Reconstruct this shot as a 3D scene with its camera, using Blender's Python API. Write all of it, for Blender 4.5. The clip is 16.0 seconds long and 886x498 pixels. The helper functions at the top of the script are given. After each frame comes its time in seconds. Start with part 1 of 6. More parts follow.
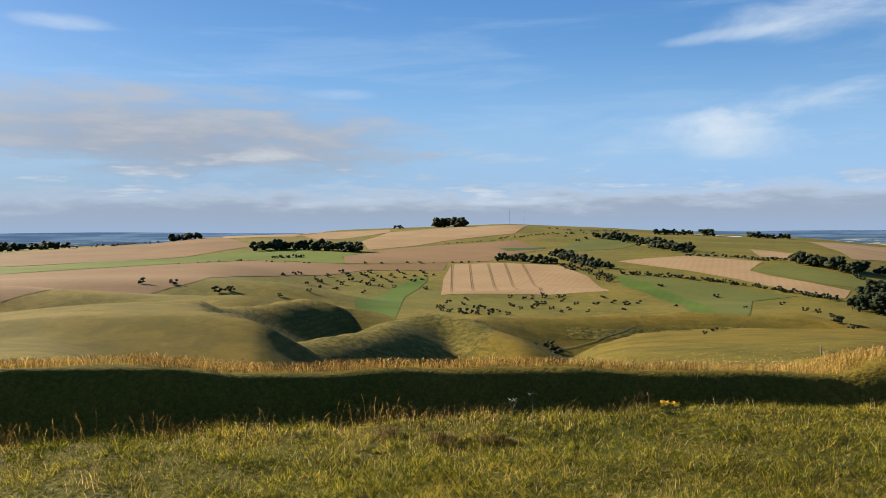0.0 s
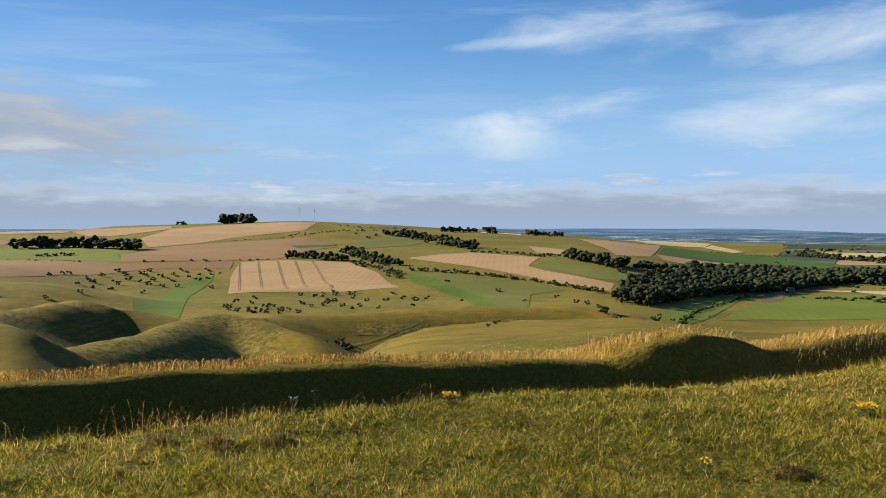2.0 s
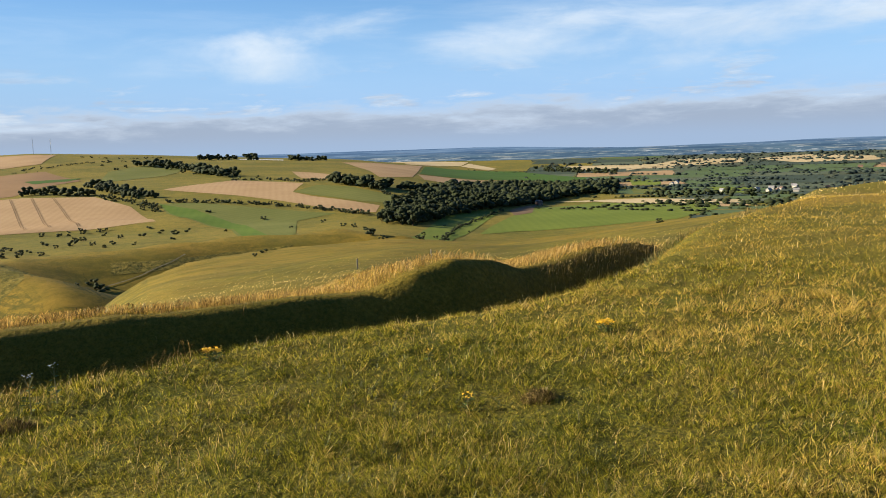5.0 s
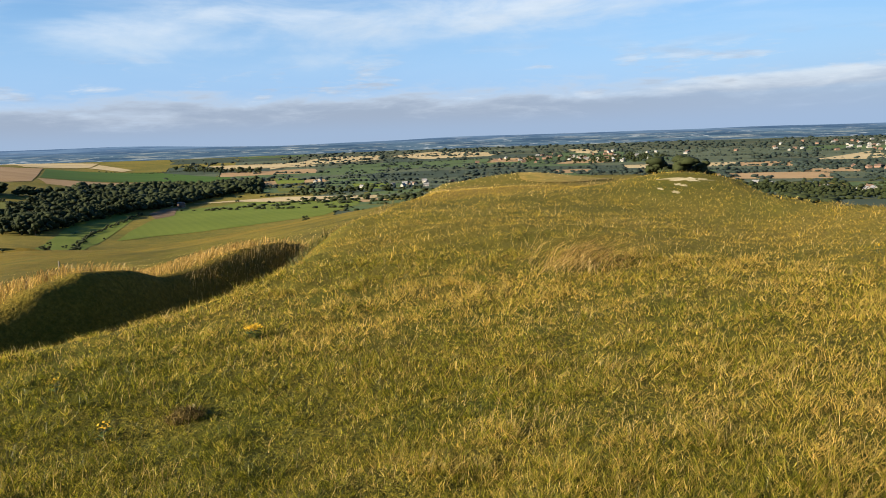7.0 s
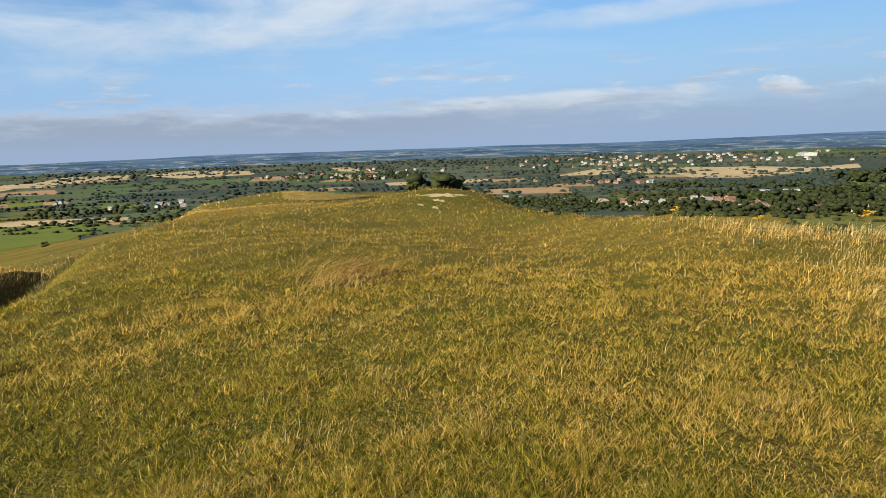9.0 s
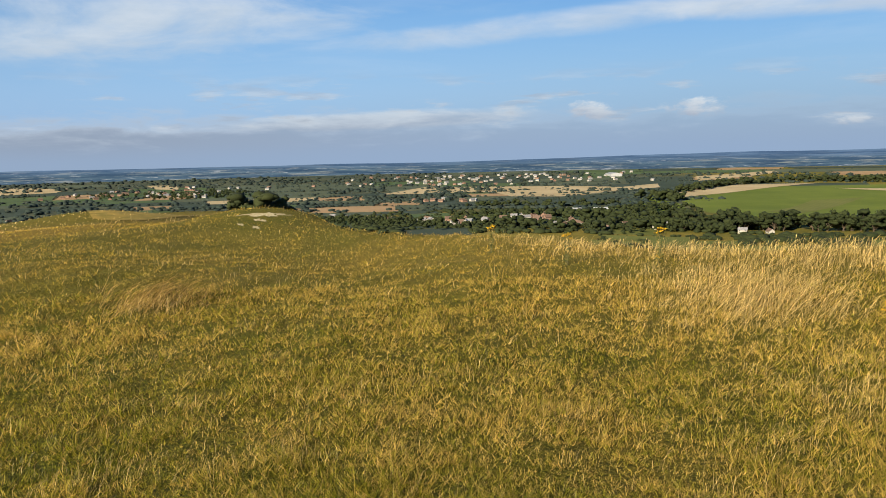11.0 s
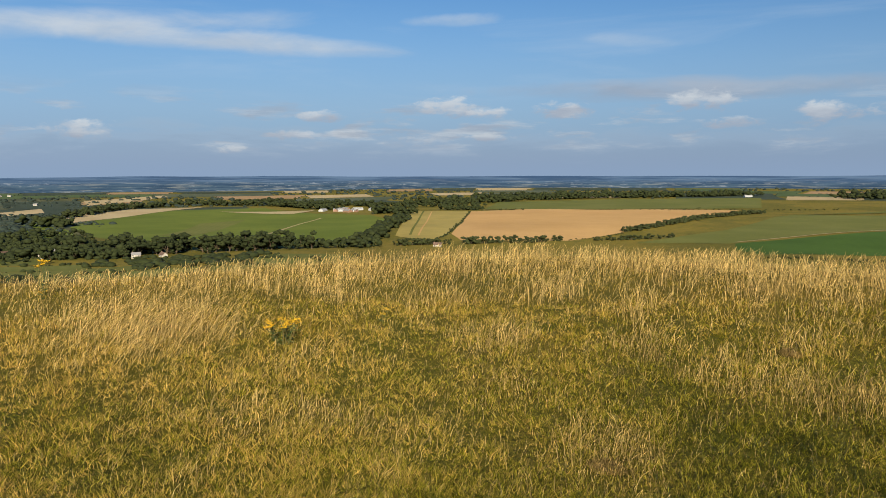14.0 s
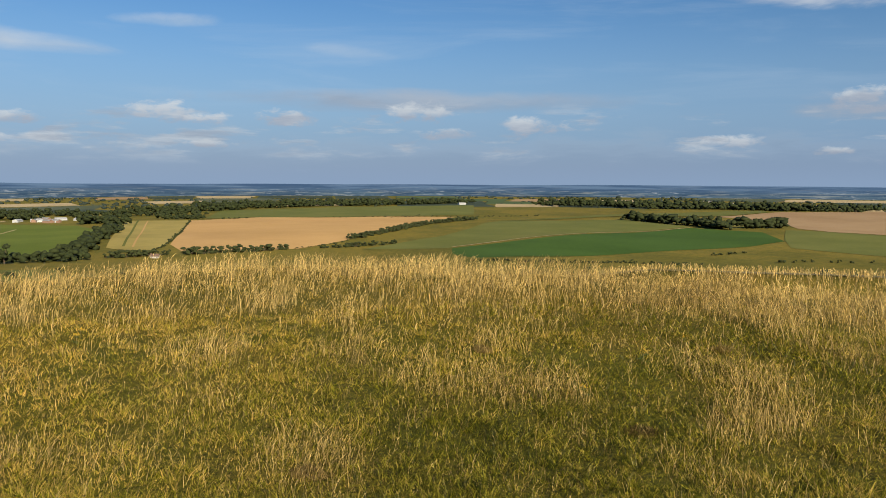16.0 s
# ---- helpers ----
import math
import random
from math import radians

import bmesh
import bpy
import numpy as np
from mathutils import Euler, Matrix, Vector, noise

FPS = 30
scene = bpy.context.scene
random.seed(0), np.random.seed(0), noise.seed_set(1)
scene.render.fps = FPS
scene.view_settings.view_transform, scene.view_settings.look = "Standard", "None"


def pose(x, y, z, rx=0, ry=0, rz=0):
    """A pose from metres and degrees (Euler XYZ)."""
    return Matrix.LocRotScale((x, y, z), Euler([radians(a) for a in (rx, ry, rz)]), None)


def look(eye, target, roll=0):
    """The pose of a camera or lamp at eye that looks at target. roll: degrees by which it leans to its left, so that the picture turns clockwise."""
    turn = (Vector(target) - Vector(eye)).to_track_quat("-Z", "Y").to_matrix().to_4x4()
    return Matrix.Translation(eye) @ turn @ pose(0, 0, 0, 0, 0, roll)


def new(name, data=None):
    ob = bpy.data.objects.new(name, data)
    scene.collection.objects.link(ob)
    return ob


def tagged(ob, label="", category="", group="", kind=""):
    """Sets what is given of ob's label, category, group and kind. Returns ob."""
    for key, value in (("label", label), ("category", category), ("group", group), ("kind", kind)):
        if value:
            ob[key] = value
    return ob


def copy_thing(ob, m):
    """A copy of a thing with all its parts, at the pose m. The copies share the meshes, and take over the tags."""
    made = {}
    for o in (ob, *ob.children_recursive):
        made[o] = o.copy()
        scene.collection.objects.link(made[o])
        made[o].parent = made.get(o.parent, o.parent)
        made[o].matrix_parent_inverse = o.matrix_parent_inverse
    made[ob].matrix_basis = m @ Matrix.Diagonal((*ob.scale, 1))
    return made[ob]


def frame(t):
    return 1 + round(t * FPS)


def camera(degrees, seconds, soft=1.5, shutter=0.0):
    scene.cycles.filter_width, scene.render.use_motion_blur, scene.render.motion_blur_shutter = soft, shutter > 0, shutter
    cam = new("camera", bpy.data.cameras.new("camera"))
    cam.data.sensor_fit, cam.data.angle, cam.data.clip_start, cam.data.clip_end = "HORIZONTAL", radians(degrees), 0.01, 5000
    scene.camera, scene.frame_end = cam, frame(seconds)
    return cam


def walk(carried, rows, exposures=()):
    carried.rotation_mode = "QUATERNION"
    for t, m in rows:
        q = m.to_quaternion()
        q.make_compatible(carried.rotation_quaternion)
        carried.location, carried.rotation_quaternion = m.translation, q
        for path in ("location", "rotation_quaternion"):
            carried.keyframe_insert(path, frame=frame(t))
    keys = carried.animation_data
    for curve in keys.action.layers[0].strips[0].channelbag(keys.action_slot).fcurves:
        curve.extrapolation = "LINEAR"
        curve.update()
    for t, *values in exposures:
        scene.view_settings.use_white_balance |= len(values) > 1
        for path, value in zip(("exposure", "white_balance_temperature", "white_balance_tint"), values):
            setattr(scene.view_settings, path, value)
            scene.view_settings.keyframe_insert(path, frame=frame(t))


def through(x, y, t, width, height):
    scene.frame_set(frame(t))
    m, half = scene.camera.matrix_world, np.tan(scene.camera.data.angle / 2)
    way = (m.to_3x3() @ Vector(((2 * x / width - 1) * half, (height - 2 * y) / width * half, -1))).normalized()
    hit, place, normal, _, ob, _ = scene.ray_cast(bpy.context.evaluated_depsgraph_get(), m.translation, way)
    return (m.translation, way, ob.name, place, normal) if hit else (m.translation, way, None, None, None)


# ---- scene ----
cam = camera(58.06, 16.0, soft=0.9)
EYE = 1.53
# seconds, metres from the starting place, then yaw, pitch and roll in degrees
ROWS = [
    (0.0, 0.067, -0.056, 0.019, -0.00, -1.33, 0.41),
    (0.5, 0.064, -0.022, 0.015, -4.10, -1.35, 0.44),
    (1.0, 0.075, 0.010, 0.003, -7.57, -1.46, 0.33),
    (1.5, 0.127, 0.036, -0.008, -11.59, -1.55, 0.28),
    (2.0, 0.148, 0.079, -0.018, -14.93, -1.61, 0.15),
    (2.5, 0.168, 0.132, -0.020, -17.67, -1.64, 0.06),
    (3.0, 0.187, 0.191, 0.013, -18.80, -1.80, 0.11),
    (5.5, 0.323, 0.219, 0.136, -36.99, -8.82, 2.05),
    (6.0, 0.370, 0.213, 0.141, -43.62, -8.97, 1.98),
    (6.5, 0.377, 0.230, 0.155, -52.13, -8.71, 1.80),
    (7.0, 0.371, 0.251, 0.153, -56.83, -8.34, 2.10),
    (7.5, 0.371, 0.252, 0.154, -61.19, -8.05, 2.13),
    (8.0, 0.364, 0.248, 0.153, -64.83, -7.97, 2.06),
    (8.5, 0.335, 0.253, 0.147, -68.99, -7.98, 1.98),
    (9.0, 0.308, 0.233, 0.144, -73.67, -7.63, 1.90),
    (11.5, 0.363, 0.097, 0.162, -91.33, -6.40, 1.00),
    (12.0, 0.450, 0.045, 0.180, -98.61, -6.06, 0.64),
    (12.5, 0.504, 0.028, 0.183, -105.90, -5.69, 0.07),
    (13.0, 0.522, 0.034, 0.181, -113.06, -5.55, -0.19),
    (13.5, 0.534, 0.038, 0.182, -120.40, -5.42, -0.11),
    (14.0, 0.524, 0.032, 0.184, -127.69, -5.38, 0.06),
    (14.5, 0.529, 0.041, 0.182, -133.75, -5.33, -0.11),
    (15.0, 0.489, 0.020, 0.191, -139.13, -5.17, -0.30),
    (15.5, 0.407, -0.015, 0.200, -143.59, -5.04, -0.42),
    (16.0, 0.323, -0.037, 0.211, -147.19, -4.77, -0.28),
]
walk(cam, [(t, pose(x, y, EYE + z, 90 + pitch, roll, yaw)) for t, x, y, z, yaw, pitch, roll in ROWS],
     exposures=((0.0, 1.25), (3.2, 1.34), (5.5, 1.4), (7.0, 1.34), (9.0, 1.2), (11.5, 1.04), (13.5, 0.9), (16.0, 0.88)))

# ---- sky and sun ----
SUN_AZ, SUN_EL = -57.0, 23.0      # degrees right of the first view, degrees up


class Nodes:
    """A short way to wire a node tree."""

    def __init__(self, tree):
        self.tree = tree

    def add(self, kind, ins=(), operation="", smooth=False):
        n = self.tree.nodes.new(kind)
        if operation:
            n.operation = operation
        if smooth:
            n.interpolation_type = "SMOOTHSTEP"
        for k, v in (ins.items() if isinstance(ins, dict) else enumerate(ins)):
            if v is None:
                continue
            if isinstance(v, bpy.types.NodeSocket):
                self.tree.links.new(v, n.inputs[k])
            else:
                n.inputs[k].default_value = v
        return n

    def math(self, op, *ins, clamp=False):
        n = self.add("ShaderNodeMath", ins, operation=op)
        n.use_clamp = clamp
        return n.outputs[0]

    def mix(self, f, a, b):
        n = self.tree.nodes.new("ShaderNodeMix")
        n.data_type = "RGBA"
        for s, v in ((n.inputs[0], f), (n.inputs[6], a), (n.inputs[7], b)):
            if isinstance(v, bpy.types.NodeSocket):
                self.tree.links.new(v, s)
            else:
                s.default_value = v if isinstance(v, float) else (*v, 1)[:4]
        return n.outputs[2]

    def span(self, v, a, b, c=0.0, d=1.0, smooth=True):
        return self.add("ShaderNodeMapRange", {0: v, 1: a, 2: b, 3: c, 4: d}, smooth=smooth).outputs[0]

    def noise(self, vec, scale, detail=4.0, rough=0.55, warp=0.0):
        return self.add("ShaderNodeTexNoise", {"Vector": vec, "Scale": scale, "Detail": detail, "Roughness": rough, "Distortion": warp}).outputs[0]


def make_world():
    w = bpy.data.worlds.new("sky")
    scene.world = w
    w.use_nodes = True
    w.node_tree.nodes.clear()
    n = Nodes(w.node_tree)
    sky = n.add("ShaderNodeTexSky")
    sky.sky_type, sky.sun_disc = "NISHITA", False
    sky.sun_elevation, sky.sun_rotation = radians(SUN_EL), radians(SUN_AZ)
    sky.altitude, sky.air_density, sky.dust_density, sky.ozone_density = 200, 1.0, 0.25, 1.6
    way = n.add("ShaderNodeTexCoord").outputs["Generated"]
    d = n.add("ShaderNodeSeparateXYZ", (way,)).outputs
    az = n.math("MULTIPLY", n.math("ARCTAN2", d[0], d[1]), 57.2958)
    el = n.math("MULTIPLY", n.math("ARCSINE", d[2]), 57.2958)
    flat = n.add("ShaderNodeVectorMath", {0: way, 1: (1, 1, 5.0)}, operation="MULTIPLY").outputs[0]
    long = n.add("ShaderNodeVectorMath", {0: way, 1: (1, 1, 9.0)}, operation="MULTIPLY").outputs[0]
    billow = n.noise(flat, 9.0, 9, 0.58, 0.2)
    wisp = n.noise(long, 3.2, 9, 0.6, 0.5)
    puffs = n.add("ShaderNodeVectorMath", {0: way, 1: (1, 1, 2.4)}, operation="MULTIPLY").outputs[0]
    puff = n.noise(puffs, 36.0, 7, 0.6, 0.3)
    fine = n.noise(long, 14.0, 6, 0.6)
    fan = n.add("ShaderNodeVectorMath", {0: way, 1: (1, 1, 3.4)}, operation="MULTIPLY").outputs[0]
    soft_wisp = n.noise(fan, 5.6, 9, 0.58, 0.35)
    # clear air: deeper blue overhead, paler towards the land
    air = n.add("ShaderNodeHueSaturation", {"Saturation": 1.36, "Value": 1.0, "Color": sky.outputs[0]}).outputs[0]
    air = n.add("ShaderNodeVectorMath", {0: air, 1: (1.02, 0.95, 1.04)}, operation="MULTIPLY").outputs[0]
    air = n.mix(n.span(el, 13.0, 0.0, 0.0, 0.85), air, (2.25, 3.75, 6.35))
    # the air is clearest and deepest to the south-east
    clear = n.span(az, 95.0, 165.0, 1.0, 0.93)
    glow = n.math("MULTIPLY", n.span(az, -32.0, 30.0, 0.86, 1.2), n.span(az, 62.0, 110.0, 1.0, 0.81))
    air = n.add("ShaderNodeVectorMath", {0: air, "Scale": n.math("MULTIPLY", clear, glow)}, operation="SCALE").outputs[0]
    # thin high cloud
    veil = n.math("MULTIPLY", n.span(wisp, 0.47, 0.74), n.math("MULTIPLY", n.span(el, 2.0, 8.0), n.span(el, 60.0, 18.0)))
    air = n.mix(n.math("MULTIPLY", veil, 0.16), air, (6.6, 7.2, 8.0))

    def cloud(base, a0, e0, wide, high, tilt, soft, cover, grey, tops, grain, rough):
        """A bank of cloud about a bearing and a height, ragged by the grain."""
        u = n.math("ADD", az, -a0)
        v = n.math("ADD", n.math("ADD", el, -e0), n.math("MULTIPLY", u, -tilt))
        e = n.math("ADD", n.math("POWER", n.math("ABSOLUTE", n.math("DIVIDE", u, wide)), 2.4), n.math("POWER", n.math("ABSOLUTE", n.math("DIVIDE", v, high)), 2.0))
        m = n.math("ADD", n.math("SUBTRACT", 0.75, e), n.math("MULTIPLY", n.math("ADD", grain, -0.5), rough))
        m = n.math("MULTIPLY", n.span(m, 0.0, soft), cover)
        lit = n.span(n.math("ADD", n.math("DIVIDE", v, high), n.math("MULTIPLY", n.math("ADD", billow, -0.5), 4.0)), -0.7, 0.9)
        return n.mix(m, base, n.mix(lit, grey, tops))

    white, grey, slate = (7.3, 7.5, 7.9), (4.4, 4.65, 5.3), (3.3, 3.6, 4.3)
    pale, lilac = (6.3, 6.8, 7.4), (3.9, 4.1, 4.8)
    # the grey bank to the north-west with its bright heart
    air = cloud(air, -18, 6.8, 22, 4.2, -0.04, 0.9, 0.97, (3.3, 3.4, 3.95), (4.6, 4.6, 5.0), billow, 1.7)
    air = cloud(air, -12.4, 5.3, 3.4, 1.8, 0.0, 2.0, 0.7, (5.2, 5.2, 5.4), (6.6, 6.5, 6.5), billow, 2.0)
    air = cloud(air, -3.2, 5.4, 4.2, 0.9, -0.05, 0.8, 0.7, (3.9, 4.2, 4.9), grey, billow, 3.0)
    air = cloud(air, -7, 9.6, 3.6, 0.5, -0.02, 1.8, 0.45, pale, white, soft_wisp, 2.4)
    air = cloud(air, -25, 13.4, 4.0, 0.7, 0.0, 1.4, 0.5, pale, white, soft_wisp, 2.4)
    # soft white fans, drawn out flat
    air = cloud(air, 17, 6.1, 13.5, 2.4, 0.0, 1.7, 0.9, pale, white, soft_wisp, 3.0)
    air = cloud(air, 24, 8.2, 10, 1.5, 0.14, 1.5, 0.85, pale, white, soft_wisp, 3.0)
    air = cloud(air, 28, 13.6, 11, 2.1, 0.05, 1.7, 0.85, pale, white, soft_wisp, 3.0)
    air = cloud(air, 20, 12.8, 7, 0.6, 0.06, 1.6, 0.7, pale, white, soft_wisp, 2.6)
    air = cloud(air, 38, 7.0, 11, 2.2, 0.03, 1.5, 0.85, pale, white, soft_wisp, 2.6)
    air = cloud(air, 42, 12.4, 13, 2.4, 0.08, 1.4, 0.85, pale, white, soft_wisp, 2.6)
    air = cloud(air, 54, 8.2, 17, 3.2, 0.05, 1.5, 0.95, (6.0, 6.5, 7.2), white, soft_wisp, 3.0)
    air = cloud(air, 72, 9.4, 16, 2.8, 0.08, 1.4, 0.95, (6.0, 6.5, 7.2), white, soft_wisp, 2.8)
    air = cloud(air, 95, 8.9, 30, 1.25, 0.075, 1.2, 0.9, (6.2, 6.6, 7.2), (7.2, 7.4, 7.9), soft_wisp, 2.0)
    air = cloud(air, 113, 8.9, 17, 1.05, -0.02, 1.0, 0.9, (6.0, 6.4, 7.1), (7.2, 7.4, 7.8), soft_wisp, 2.0)
    air = cloud(air, 141, 9.0, 4.2, 0.7, -0.08, 1.6, 0.7, pale, white, soft_wisp, 2.8)
    air = cloud(air, 128, 10.6, 5.0, 0.6, 0.05, 1.2, 0.6, pale, white, soft_wisp, 2.8)
    air = cloud(air, 171, 12.6, 11, 1.6, -0.08, 1.0, 0.9, (6.0, 6.2, 6.8), white, billow, 2.4)
    air = cloud(air, 56, 10.0, 36, 7.0, 0.03, 2.6, 0.78, (5.8, 6.4, 7.2), (6.9, 7.2, 7.7), soft_wisp, 2.6)
    # thin grey sheets and small heaps to the south
    air = cloud(air, 145, 5.7, 18, 1.0, 0.0, 1.1, 0.85, (4.0, 4.35, 5.1), (5.0, 5.3, 6.0), soft_wisp, 2.4)
    air = cloud(air, 176, 5.0, 9, 1.3, 0.0, 1.1, 0.8, (4.0, 4.35, 5.1), (5.2, 5.4, 6.0), billow, 2.4)
    air = cloud(air, 82, 2.6, 14, 0.9, 0.02, 0.7, 0.8, (4.8, 5.1, 5.8), (7.0, 7.1, 7.3), billow, 2.4)
    for a0, e0, w, h in ((96.5, 2.9, 2.0, 0.75), (103.6, 2.9, 2.8, 0.8), (119, 4.0, 2.2, 0.55), (121, 2.8, 1.9, 0.45), (117, 2.7, 2.4, 0.5), (113, 1.7, 1.2, 0.4), (128, 4.7, 2.8, 0.9), (131, 4.2, 1.8, 0.6), (136, 4.4, 2.4, 0.8), (130.8, 2.6, 2.4, 0.4),
                         (145.4, 4.9, 3.2, 0.9), (153.7, 4.0, 2.9, 0.95), (147, 3.4, 2.6, 0.5), (167, 2.8, 2.4, 0.6), (173, 2.1, 1.5, 0.4), (174.5, 5.3, 2.2, 1.0)):
        air = cloud(air, a0, e0, w, h, 0.0, 0.9, 0.9, (4.5, 4.7, 5.4), (7.8, 7.8, 7.9), puff, 3.0)
    # broken cumulus and a long grey bank low along the horizon
    low = n.math("MULTIPLY", n.span(billow, 0.52, 0.66), n.math("MULTIPLY", n.span(el, 1.0, 2.4), n.span(el, 6.5, 3.4)))
    air = n.mix(n.math("MULTIPLY", low, 0.75), air, n.mix(n.span(fine, 0.35, 0.65), grey, (6.6, 6.7, 7.0)))
    edge = n.math("ADD", el, n.math("MULTIPLY", n.math("ADD", billow, -0.5), 5.0))
    deep = n.span(n.math("ABSOLUTE", n.math("ADD", az, -28)), 80.0, 30.0, 0.25, 0.85)
    bank = n.math("MULTIPLY", n.span(edge, 3.4, 1.9), deep)
    air = n.mix(bank, air, n.mix(n.span(edge, 1.2, 3.0), slate, (5.6, 5.8, 6.3)))
    air = n.mix(n.span(el, 1.6, -0.1, 0.0, 0.6), air, (3.3, 4.3, 5.9))
    air = n.add("ShaderNodeVectorMath", {0: air, 1: (0.865, 0.935, 0.985)}, operation="MULTIPLY").outputs[0]
    bg = n.add("ShaderNodeBackground", {0: air, 1: 0.05})
    n.add("ShaderNodeOutputWorld", {0: bg.outputs[0]})


make_world()
sun = new("sun", bpy.data.lights.new("sun", "SUN"))
sun.data.energy, sun.data.angle, sun.data.color = 5.0, radians(0.6), (1.0, 0.87, 0.64)
sun.matrix_world = look((0, 0, 0), (-math.sin(radians(SUN_AZ)) * math.cos(radians(SUN_EL)), -math.cos(radians(SUN_AZ)) * math.cos(radians(SUN_EL)), -math.sin(radians(SUN_EL))))

# ---- materials ----
def surface(name, base, rough=0.9, spec=0.2, bump=None, strength=0.3, distance=0.05, metal=0.0):
    """A plain physical surface; base(n, place) gives the colour socket."""
    m = bpy.data.materials.new(name)
    m.use_nodes = True
    m.node_tree.nodes.clear()
    n = Nodes(m.node_tree)
    place = n.add("ShaderNodeNewGeometry").outputs["Position"]
    b = n.add("ShaderNodeBsdfPrincipled", {"Roughness": rough, "Metallic": metal, "Specular IOR Level": spec})
    c = base(n, place) if callable(base) else base
    if isinstance(c, bpy.types.NodeSocket):
        m.node_tree.links.new(c, b.inputs["Base Color"])
    else:
        b.inputs["Base Color"].default_value = (*c, 1)
    if bump:
        h = n.add("ShaderNodeBump", {"Strength": strength, "Distance": distance, "Height": bump(n, place)})
        m.node_tree.links.new(h.outputs[0], b.inputs["Normal"])
    n.add("ShaderNodeOutputMaterial", {0: b.outputs[0]})
    return m


def mottled(a, b, c, size, fine=6.0):
    """Three tones of one ground cover: broad drifts, then a finer break-up."""
    def base(n, place):
        wide = n.span(n.noise(place, 1 / size, 5, 0.6, 0.4), 0.36, 0.64)
        small = n.span(n.noise(place, fine / size, 6, 0.7), 0.35, 0.66)
        return n.mix(small, n.mix(wide, a, b), c)
    return base


def drilled(a, b, angle, pitch, size):
    """A crop: faint drill lines along one bearing, and uneven ripeness."""
    def base(n, place):
        xyz = n.add("ShaderNodeSeparateXYZ", (place,)).outputs
        s, c = math.sin(radians(angle)), math.cos(radians(angle))
        across = n.math("ADD", n.math("MULTIPLY", xyz[0], c), n.math("MULTIPLY", xyz[1], -s))
        rows = n.math("SINE", n.math("MULTIPLY", across, math.tau / pitch))
        patch = n.span(n.noise(place, 1 / size, 6, 0.62), 0.3, 0.7)
        grit = n.span(n.noise(place, 40 / size, 3, 0.7), 0.25, 0.75)
        f = n.math("ADD", n.math("MULTIPLY", patch, 0.7), n.math("ADD", n.math("MULTIPLY", rows, 0.10), n.math("MULTIPLY", grit, 0.3)), clamp=True)
        return n.mix(f, a, b)
    return base


